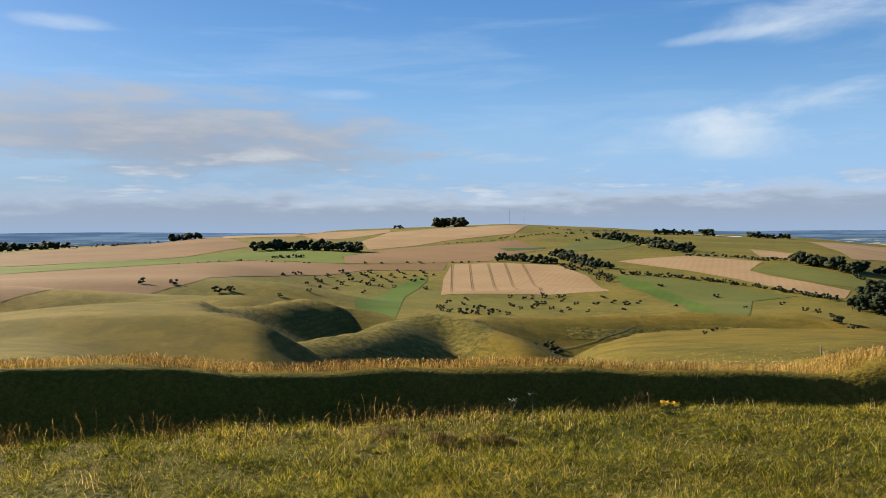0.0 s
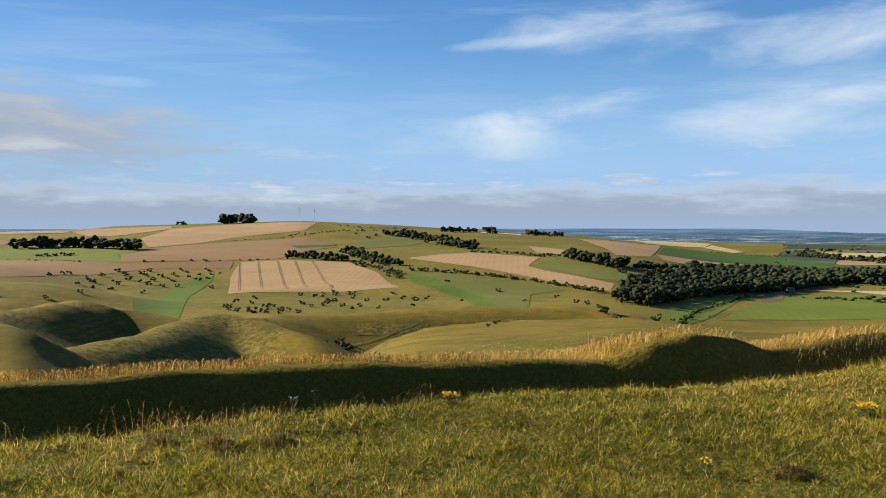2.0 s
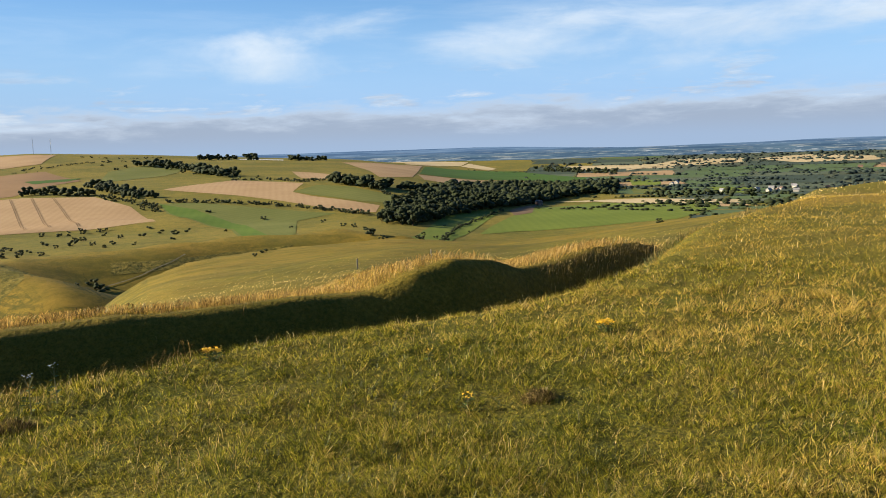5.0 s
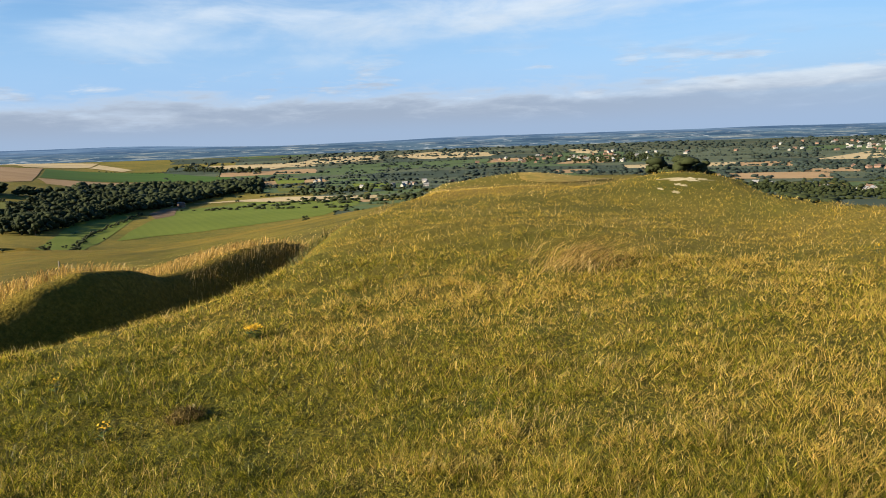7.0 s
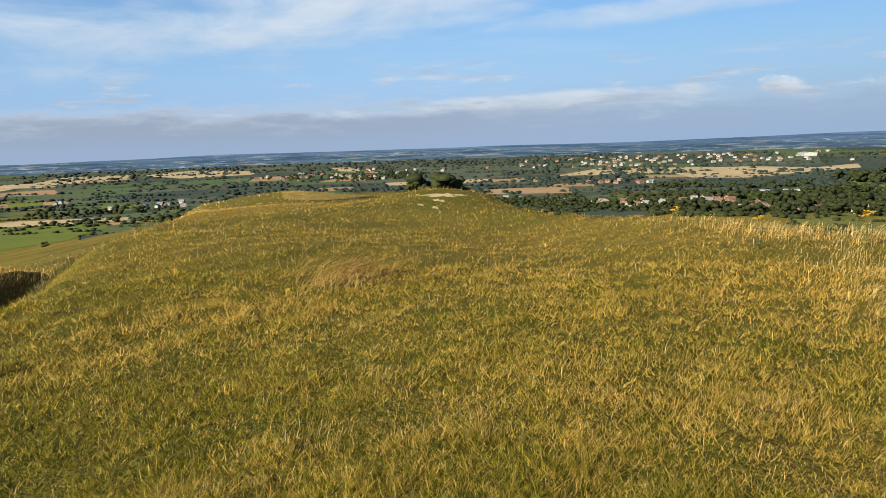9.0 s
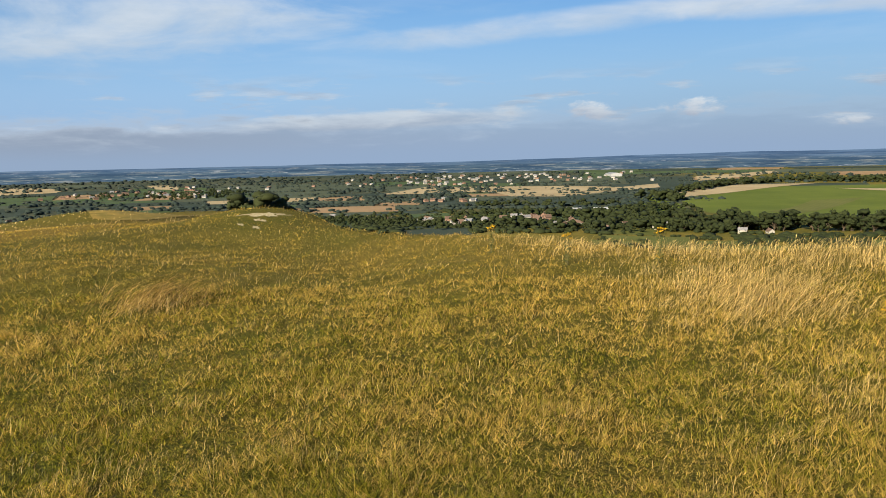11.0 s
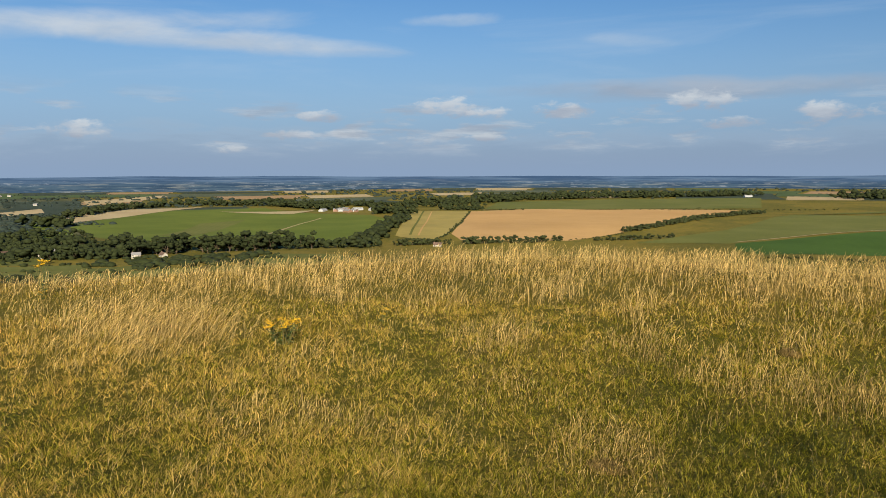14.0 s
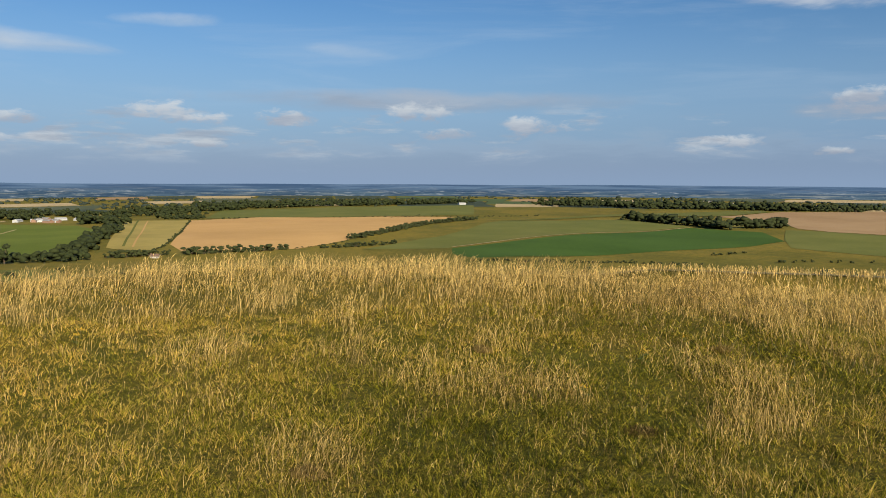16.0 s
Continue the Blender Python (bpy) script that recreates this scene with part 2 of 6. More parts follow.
def sward(n, place):
    """Chalk downland: greener hollows, straw-coloured drifts, worn patches."""
    huge = n.span(n.noise(place, 1 / 170, 4, 0.55, 0.3), 0.38, 0.62)
    wide = n.span(n.noise(place, 1 / 9.0, 5, 0.6, 0.5), 0.36, 0.66)
    mid = n.span(n.noise(place, 1 / 1.6, 5, 0.65, 0.3), 0.34, 0.68)
    fine = n.span(n.noise(place, 11.0, 6, 0.8), 0.34, 0.66)
    green = n.mix(fine, (0.080, 0.076, 0.009), (0.165, 0.140, 0.018))
    straw = n.mix(fine, (0.200, 0.128, 0.022), (0.365, 0.240, 0.048))
    rough = n.span(n.noise(place, 1 / 26.0, 7, 0.75, 0.6), 0.42, 0.60)
    green = n.mix(n.math("MULTIPLY", rough, n.span(huge, 0.0, 1.0, 0.9, 0.5)), green, (0.050, 0.055, 0.010))
    c = n.mix(n.math("MULTIPLY", n.math("ADD", n.math("MULTIPLY", wide, 0.5), n.math("MULTIPLY", mid, 0.5)), n.span(huge, 0.0, 1.0, 0.45, 1.0)), green, straw)
    flat = n.add("ShaderNodeVectorMath", {0: place, 1: (1.0, 1.0, 0.0)}, operation="MULTIPLY").outputs[0]
    away = n.add("ShaderNodeVectorMath", {0: flat}, operation="LENGTH").outputs["Value"]
    xyz = n.add("ShaderNodeSeparateXYZ", (place,)).outputs
    # sheep terraces round the steeper hillsides
    level = n.math("ADD", n.math("MULTIPLY", xyz[2], 3.4), n.math("MULTIPLY", n.noise(place, 1 / 14.0, 5, 0.6), 9.0))
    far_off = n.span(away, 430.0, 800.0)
    steep = n.span(n.add("ShaderNodeSeparateXYZ", (n.add("ShaderNodeNewGeometry").outputs["True Normal"],)).outputs[2], 0.965, 0.90)
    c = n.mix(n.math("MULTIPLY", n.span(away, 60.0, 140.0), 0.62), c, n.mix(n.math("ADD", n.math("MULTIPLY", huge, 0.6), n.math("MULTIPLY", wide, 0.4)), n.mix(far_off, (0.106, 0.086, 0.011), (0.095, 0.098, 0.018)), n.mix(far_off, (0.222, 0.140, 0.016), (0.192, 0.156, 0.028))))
    tread = n.math("MULTIPLY", n.span(n.math("SINE", level), 0.0, 0.9), n.math("MULTIPLY", n.span(away, 90.0, 160.0), n.span(steep, 0.0, 1.0, 0.06, 0.62)))
    c = n.mix(tread, c, (0.060, 0.058, 0.012))
    clods = n.math("MULTIPLY", n.span(n.noise(place, 1 / 3.4, 8, 0.82, 0.4), 0.44, 0.58), n.math("MULTIPLY", n.span(away, 22.0, 60.0), n.span(steep, 0.0, 1.0, 0.22, 0.85)))
    c = n.mix(clods, c, (0.066, 0.064, 0.010))
    # pasture out in the vale, distance haze greyed and blued into its colour
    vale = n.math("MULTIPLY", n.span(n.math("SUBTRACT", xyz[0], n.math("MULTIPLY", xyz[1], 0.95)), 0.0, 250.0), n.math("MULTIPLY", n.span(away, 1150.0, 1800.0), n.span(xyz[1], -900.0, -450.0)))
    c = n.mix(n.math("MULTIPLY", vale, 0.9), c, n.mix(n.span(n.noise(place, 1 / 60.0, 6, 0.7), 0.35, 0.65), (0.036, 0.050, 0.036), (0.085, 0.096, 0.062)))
    # dry golden grass on the outer bank and the hillside below it
    beyond = n.math("MULTIPLY", n.span(xyz[1], 10.4, 12.2), n.math("MULTIPLY", n.span(away, 60.0, 20.0), n.span(xyz[0], 60.0, 25.0)))
    c = n.mix(n.math("MULTIPLY", beyond, n.span(wide, 0.0, 1.0, 0.45, 0.9)), c, n.mix(fine, (0.19, 0.122, 0.020), (0.31, 0.195, 0.036)))
    # earth and dead thatch between the blades, darkened where their shade would lie
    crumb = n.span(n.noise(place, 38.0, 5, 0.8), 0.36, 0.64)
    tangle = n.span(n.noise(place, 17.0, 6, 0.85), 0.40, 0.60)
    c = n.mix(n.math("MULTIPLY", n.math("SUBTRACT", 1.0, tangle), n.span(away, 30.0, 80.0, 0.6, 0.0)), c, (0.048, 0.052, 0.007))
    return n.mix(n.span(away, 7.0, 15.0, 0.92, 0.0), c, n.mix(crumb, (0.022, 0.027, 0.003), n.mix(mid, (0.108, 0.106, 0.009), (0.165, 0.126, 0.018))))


M = {
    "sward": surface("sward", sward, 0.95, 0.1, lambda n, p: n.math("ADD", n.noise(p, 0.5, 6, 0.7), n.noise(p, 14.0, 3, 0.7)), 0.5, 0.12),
    "stubble": surface("stubble", drilled((0.259, 0.168, 0.087), (0.350, 0.241, 0.133), 20, 9, 160), 0.95, 0.1),
    "ripe": surface("ripe_crop", drilled((0.170, 0.103, 0.052), (0.240, 0.150, 0.078), 75, 8, 220), 0.95, 0.1),
    "gold": surface("gold_crop", drilled((0.40, 0.245, 0.095), (0.50, 0.315, 0.130), 40, 7, 180), 0.95, 0.1),
    "pale": surface("pale_stubble", drilled((0.336, 0.259, 0.140), (0.434, 0.350, 0.210), 60, 8, 120), 0.95, 0.1),
    "lush": surface("lush_grass", drilled((0.085, 0.118, 0.016), (0.135, 0.165, 0.026), 30, 11, 140), 0.95, 0.1),
    "meadow": surface("meadow", drilled((0.084, 0.098, 0.021), (0.140, 0.143, 0.038), 60, 12, 130), 0.95, 0.1),
    "beet": surface("green_crop", drilled((0.036, 0.076, 0.012), (0.056, 0.106, 0.018), 15, 9, 150), 0.95, 0.1),
    "olive": surface("olive_crop", drilled((0.10, 0.115, 0.026), (0.15, 0.155, 0.042), 100, 10, 150), 0.95, 0.1),
    "rough": surface("rough_slope", mottled((0.155, 0.125, 0.022), (0.235, 0.175, 0.036), (0.070, 0.068, 0.013), 16, 6.0), 0.95, 0.1, lambda n, p: n.noise(p, 0.22, 6, 0.7), 1.0, 1.6),
    "soil": surface("soil", drilled((0.112, 0.073, 0.045), (0.168, 0.115, 0.070), 0, 6, 60), 0.95, 0.1),
    "track": surface("track", mottled((0.20, 0.165, 0.09), (0.26, 0.22, 0.13), (0.14, 0.125, 0.055), 12), 0.95, 0.1),
    "chalk": surface("chalk", mottled((0.44, 0.37, 0.24), (0.56, 0.49, 0.36), (0.25, 0.20, 0.09), 0.35), 0.95, 0.1),
    "white": surface("white_sheet", mottled((0.7, 0.7, 0.68), (0.8, 0.8, 0.78), (0.62, 0.62, 0.6), 30), 0.7, 0.3),
    "bark": surface("bark", mottled((0.09, 0.065, 0.045), (0.13, 0.10, 0.07), (0.06, 0.045, 0.03), 1.0), 0.95, 0.1),
    "steel": surface("galvanised_steel", mottled((0.32, 0.33, 0.35), (0.4, 0.41, 0.43), (0.27, 0.28, 0.30), 2.0), 0.5, 0.5, metal=0.6),
}


def foliage(name, dark, light):
    def base(n, place):
        r = n.add("ShaderNodeObjectInfo").outputs["Random"]
        isle = n.add("ShaderNodeNewGeometry").outputs["Random Per Island"]
        f = n.math("ADD", n.math("MULTIPLY", r, 0.45), n.math("MULTIPLY", isle, 0.55))
        return n.mix(n.span(n.noise(place, 0.9, 3, 0.7), 0.3, 0.7, 0.0, 0.35), n.mix(f, dark, light), light)
    return surface(name, base, 0.85, 0.2)


M["leaf"] = foliage("leaf", (0.008, 0.014, 0.004), (0.028, 0.036, 0.010))
# vale greens and far foliage: distance haze mixed into the base colours
M["hazy_lush"] = surface("hazy_lush", drilled((0.056, 0.088, 0.036), (0.086, 0.120, 0.050), 30, 11, 140), 0.95, 0.1)
M["hazy_dull"] = surface("hazy_dull", drilled((0.062, 0.080, 0.050), (0.095, 0.110, 0.068), 70, 11, 140), 0.95, 0.1)
M["hazy_dark"] = surface("hazy_dark", drilled((0.034, 0.050, 0.036), (0.055, 0.072, 0.050), 10, 11, 140), 0.95, 0.1)
M["hazy_leaf"] = foliage("hazy_leaf", (0.013, 0.023, 0.019), (0.032, 0.045, 0.036))
M["scrub"] = foliage("scrub", (0.014, 0.020, 0.006), (0.038, 0.046, 0.014))



def make_distance_material():
    m = bpy.data.materials.new("distance")
    m.use_nodes = True
    m.node_tree.nodes.clear()
    n = Nodes(m.node_tree)
    place = n.add("ShaderNodeNewGeometry").outputs["Position"]
    xyz = n.add("ShaderNodeSeparateXYZ", (place,)).outputs
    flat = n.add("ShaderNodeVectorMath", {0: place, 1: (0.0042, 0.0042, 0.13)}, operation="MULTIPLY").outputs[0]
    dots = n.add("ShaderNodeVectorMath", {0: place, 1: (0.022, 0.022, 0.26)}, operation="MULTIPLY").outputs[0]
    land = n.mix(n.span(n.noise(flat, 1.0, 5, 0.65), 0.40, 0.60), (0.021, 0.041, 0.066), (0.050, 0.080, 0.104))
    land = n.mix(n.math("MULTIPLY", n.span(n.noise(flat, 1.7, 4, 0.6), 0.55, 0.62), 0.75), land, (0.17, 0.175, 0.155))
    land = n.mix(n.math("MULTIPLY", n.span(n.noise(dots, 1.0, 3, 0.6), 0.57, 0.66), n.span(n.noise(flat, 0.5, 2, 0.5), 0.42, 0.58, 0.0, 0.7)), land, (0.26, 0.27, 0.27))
    # haze painted into the glow, taking over towards the top
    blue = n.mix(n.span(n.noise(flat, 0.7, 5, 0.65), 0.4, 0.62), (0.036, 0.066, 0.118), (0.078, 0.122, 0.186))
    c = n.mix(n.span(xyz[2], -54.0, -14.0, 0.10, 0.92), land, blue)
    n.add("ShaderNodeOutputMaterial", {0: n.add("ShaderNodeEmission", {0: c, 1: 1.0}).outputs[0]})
    return m


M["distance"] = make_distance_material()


def blades(name, dark, green, straw, bias, spread=0.56, through=0.38, patchy=0.36, tuft=0.07):
    """Grass: colour by drift and by blade, partly letting the light through."""
    m = bpy.data.materials.new(name)
    m.use_nodes = True
    m.node_tree.nodes.clear()
    n = Nodes(m.node_tree)
    geo = n.add("ShaderNodeNewGeometry")
    place, isle = geo.outputs["Position"], geo.outputs["Random Per Island"]
    wide = n.span(n.noise(place, 1 / 3.2, 5, 0.6, 0.5), 0.38, 0.62)
    mid = n.span(n.noise(place, 1 / 0.45, 4, 0.65, 0.4), 0.38, 0.62)
    # southern end greener, western brow drier; the shift also paints in light and shade
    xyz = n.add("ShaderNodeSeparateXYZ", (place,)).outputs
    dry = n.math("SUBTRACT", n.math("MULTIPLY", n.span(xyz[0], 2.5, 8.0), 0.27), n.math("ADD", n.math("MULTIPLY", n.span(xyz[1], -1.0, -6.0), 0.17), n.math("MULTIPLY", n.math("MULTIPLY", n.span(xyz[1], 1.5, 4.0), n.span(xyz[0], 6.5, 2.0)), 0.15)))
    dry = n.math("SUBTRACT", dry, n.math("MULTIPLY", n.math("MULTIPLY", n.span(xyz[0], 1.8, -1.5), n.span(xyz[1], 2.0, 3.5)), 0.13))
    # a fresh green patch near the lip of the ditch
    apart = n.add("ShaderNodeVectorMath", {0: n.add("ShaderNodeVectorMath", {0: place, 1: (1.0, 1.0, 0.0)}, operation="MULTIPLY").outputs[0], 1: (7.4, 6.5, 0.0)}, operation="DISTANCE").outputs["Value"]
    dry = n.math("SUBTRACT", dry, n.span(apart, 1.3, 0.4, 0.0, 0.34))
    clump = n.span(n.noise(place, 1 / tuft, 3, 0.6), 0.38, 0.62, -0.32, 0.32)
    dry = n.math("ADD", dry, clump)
    f = n.math("ADD", n.math("MULTIPLY", n.math("ADD", n.math("MULTIPLY", wide, 0.95), n.math("MULTIPLY", mid, 0.7)), patchy), n.math("ADD", n.math("MULTIPLY", n.math("ADD", isle, -0.5), spread), n.math("ADD", dry, bias - 0.14)), clamp=True)
    c = n.mix(n.span(f, 0.0, 0.30, 0.0, 1.0, False), dark, n.mix(n.span(f, 0.38, 0.9, 0.0, 1.0, False), green, straw))
    # some blades are dead and dull, some fresh and pale
    other = n.math("FRACT", n.math("MULTIPLY", isle, 37.7))
    c = n.add("ShaderNodeVectorMath", {0: c, "Scale": n.math("ADD", n.math("MULTIPLY", n.math("POWER", other, 1.4), 1.40), 0.44)}, operation="SCALE").outputs[0]
    # a blade's rounded sides catch the light from above as well
    up = n.add("ShaderNodeVectorMath", {0: geo.outputs["Normal"], 1: (0.55, 0.55, 0.55), 2: (0.0, 0.0, 0.6)}, operation="MULTIPLY_ADD").outputs[0]
    up = n.add("ShaderNodeVectorMath", {0: up}, operation="NORMALIZE").outputs[0]
    d = n.add("ShaderNodeBsdfDiffuse", {0: c, "Normal": up}).outputs[0]
    t = n.add("ShaderNodeBsdfTranslucent", {0: c}).outputs[0]
    body = n.add("ShaderNodeMixShader", {0: through, 1: d, 2: t}).outputs[0]
    sheen = n.add("ShaderNodeBsdfAnisotropic", {0: (0.9, 0.88, 0.7, 1), 1: 0.42}).outputs[0]
    n.add("ShaderNodeOutputMaterial", {0: n.add("ShaderNodeMixShader", {0: 0.018, 1: body, 2: sheen}).outputs[0]})
    return m


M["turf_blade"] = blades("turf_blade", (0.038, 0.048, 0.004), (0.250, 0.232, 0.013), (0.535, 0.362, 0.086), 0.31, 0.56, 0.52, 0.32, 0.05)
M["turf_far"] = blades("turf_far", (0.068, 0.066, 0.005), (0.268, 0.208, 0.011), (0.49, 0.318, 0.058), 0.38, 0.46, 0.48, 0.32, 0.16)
# ditch green kept extra dark: part of the ditch's shade is in it
M["ditch_shade_blade"] = blades("ditch_shade_blade", (0.026, 0.038, 0.010), (0.062, 0.080, 0.016), (0.13, 0.115, 0.035), 0.30)
M["dry_stalk"] = blades("dry_stalk", (0.13, 0.09, 0.03), (0.37, 0.250, 0.072), (0.64, 0.465, 0.175), 0.56, 0.6, 0.48)
M["russet_stalk"] = blades("russet_stalk", (0.08, 0.045, 0.016), (0.25, 0.148, 0.040), (0.44, 0.285, 0.085), 0.46, 0.7, 0.42)
M["thatch"] = blades("thatch", (0.045, 0.034, 0.010), (0.16, 0.11, 0.032), (0.34, 0.235, 0.08), 0.42)
M["wheel"] = surface("wheel_mark", drilled((0.17, 0.11, 0.055), (0.23, 0.15, 0.08), 75, 8, 90), 0.95, 0.1)
M["dry_turf"] = surface("dry_turf", mottled((0.25, 0.175, 0.040), (0.33, 0.225, 0.055), (0.16, 0.13, 0.028), 3.0), 0.95, 0.1)
M["ley"] = surface("ley", drilled((0.25, 0.205, 0.060), (0.35, 0.28, 0.088), 32, 9, 90), 0.95, 0.1)
M["combe"] = surface("combe_grass", drilled((0.060, 0.105, 0.012), (0.092, 0.138, 0.018), 20, 10, 60), 0.95, 0.1)
M["petal"] = surface("yellow_petal", mottled((0.60, 0.37, 0.016), (0.68, 0.44, 0.022), (0.50, 0.28, 0.012), 0.05), 0.7)
M["umbel"] = surface("white_petal", mottled((0.72, 0.70, 0.64), (0.8, 0.79, 0.75), (0.6, 0.57, 0.48), 0.05), 0.7)
M["stem"] = surface("stem", mottled((0.14, 0.13, 0.04), (0.20, 0.15, 0.06), (0.09, 0.10, 0.03), 0.2), 0.8)
M["herb"] = surface("herb_leaf", mottled((0.06, 0.10, 0.02), (0.10, 0.14, 0.03), (0.045, 0.075, 0.018), 0.15), 0.7)
M["render"] = surface("cream_render", mottled((0.34, 0.32, 0.28), (0.42, 0.40, 0.36), (0.28, 0.26, 0.23), 3.0), 0.9)
M["brick"] = surface("red_brick", mottled((0.22, 0.14, 0.10), (0.28, 0.18, 0.13), (0.18, 0.11, 0.08), 1.5), 0.9)
M["tile"] = surface("clay_tile", mottled((0.13, 0.085, 0.065), (0.17, 0.11, 0.085), (0.10, 0.07, 0.055), 2.0), 0.85)
M["slate"] = surface("slate", mottled((0.20, 0.20, 0.21), (0.27, 0.26, 0.26), (0.15, 0.15, 0.16), 2.0), 0.6, 0.4)
M["sheet"] = surface("pale_sheet_roof", mottled((0.34, 0.35, 0.36), (0.42, 0.43, 0.44), (0.27, 0.28, 0.29), 6.0), 0.55, 0.4)
M["pane"] = surface("window_glass", (0.03, 0.035, 0.04), 0.08, 0.6)
M["paint"] = surface("door_paint", mottled((0.10, 0.12, 0.10), (0.14, 0.16, 0.14), (0.08, 0.09, 0.08), 0.5), 0.5, 0.4)
M["post"] = surface("weathered_post", mottled((0.24, 0.20, 0.15), (0.32, 0.28, 0.22), (0.16, 0.13, 0.10), 0.4), 0.9)

# ---- the lie of the land ----
def smax(a, b, k):
    return 0.5 * (a + b + np.sqrt((a - b) ** 2 + k * k))


def step(a, b, v):
    s = np.clip((v - a) / (b - a), 0, 1)
    return s * s * (3 - 2 * s)


def waves(x, y, size, seed):
    """Gentle uneven relief from a few crossing swells, about -1 to 1."""
    rng = np.random.RandomState(seed)
    s = 0
    for k in range(7):
        a, ph = rng.uniform(0, math.tau, 2)
        w = math.tau / (size * rng.uniform(0.6, 1.8))
        s = s + np.sin(w * (x * math.cos(a) + y * math.sin(a)) + ph + 0.8 * np.sin(0.6 * w * (y * math.cos(a) - x * math.sin(a)) + 2 * ph))
    return s / 3.5


# the level top of the hill fort, inside its edges
TOP = [(-70, -8), (-14, 3.5), (-3.5, 6.3), (2, 6.85), (6, 6.85), (8.5, 7.6), (11, 9.2), (15, 11.2), (21, 14), (32, 21), (62, 40), (105, 62),
       (112, 40), (60, 19), (26, 7.5), (19.6, 4.0), (17.2, 1.2), (15, -1.2), (13.4, -3.6), (12.8, -6.4), (12.4, -8.8), (11.2, -11.2), (9, -12.3),
       (6.3, -12.2), (4.4, -12.4), (2.8, -13.2), (0.6, -15), (-10, -19), (-45, -40), (-70, -40)]


def outside(x, y, poly):
    """Metres outside a closed outline, negative inside it."""
    d2 = np.full(np.shape(x), 1e12)
    inside = np.zeros(np.shape(x), bool)
    for (ax, ay), (bx, by) in zip(poly, poly[1:] + poly[:1]):
        ex, ey = bx - ax, by - ay
        u = np.clip(((x - ax) * ex + (y - ay) * ey) / (ex * ex + ey * ey), 0, 1)
        d2 = np.minimum(d2, (x - ax - u * ex) ** 2 + (y - ay - u * ey) ** 2)
        cross = (ay > y) != (by > y)
        inside ^= cross & (x < (bx - ax) * (y - ay) / ((by - ay) if by != ay else 1e-9) + ax)
    return np.where(inside, -1, 1) * np.sqrt(d2)


def ridge(x, y, crest, slope, soft):
    """A spur: its crest line (x, y, z) and flanks that fall away on either side."""
    best = np.full(np.shape(x), -1e9)
    for (ax, ay, az), (bx, by, bz) in zip(crest, crest[1:]):
        ex, ey = bx - ax, by - ay
        u = np.clip(((x - ax) * ex + (y - ay) * ey) / (ex * ex + ey * ey), 0, 1)
        d = np.hypot(x - ax - u * ex, y - ay - u * ey)
        best = np.maximum(best, az + u * (bz - az) - slope * (np.sqrt(d * d + soft * soft) - soft))
    return best


def mound(x, y, cx, cy, r, h):
    return h * np.exp(-((x - cx) ** 2 + (y - cy) ** 2) / (r * r))


def eased(v, at, to):
    """A table read with its corners rounded off."""
    return sum(w * np.interp(v + o, at, to) for o, w in ((-5, 0.1), (-2.8, 0.2), (-1.0, 0.2), (1.0, 0.2), (2.8, 0.2), (5, 0.1)))


# the outer bank beyond the ditch: its crest
BANK = [(-26, 7.5, -0.28), (-9, 10.2, -0.16), (-6, 10.8, -0.31), (-4.5, 11.1, -0.32), (-3, 11.3, -0.48), (0, 11.6, -0.49), (2, 11.56, -0.47), (3.2, 11.54, -0.52), (5, 11.5, -0.58), (5.9, 11.5, -0.58), (6.6, 11.5, -0.36), (7.4, 11.6, -0.25), (8.4, 11.85, -0.40), (9.2, 12.1, -0.70), (10.7, 12.55, -0.68), (12.5, 13.15, -0.66), (15.5, 14.0, -0.62), (21, 17.6, -1.3)]


def past_bank(x, y):
    """Metres north of the bank's crest line, minus on the ditch side."""
    return y - np.interp(x, [p[0] for p in BANK], [p[1] for p in BANK])


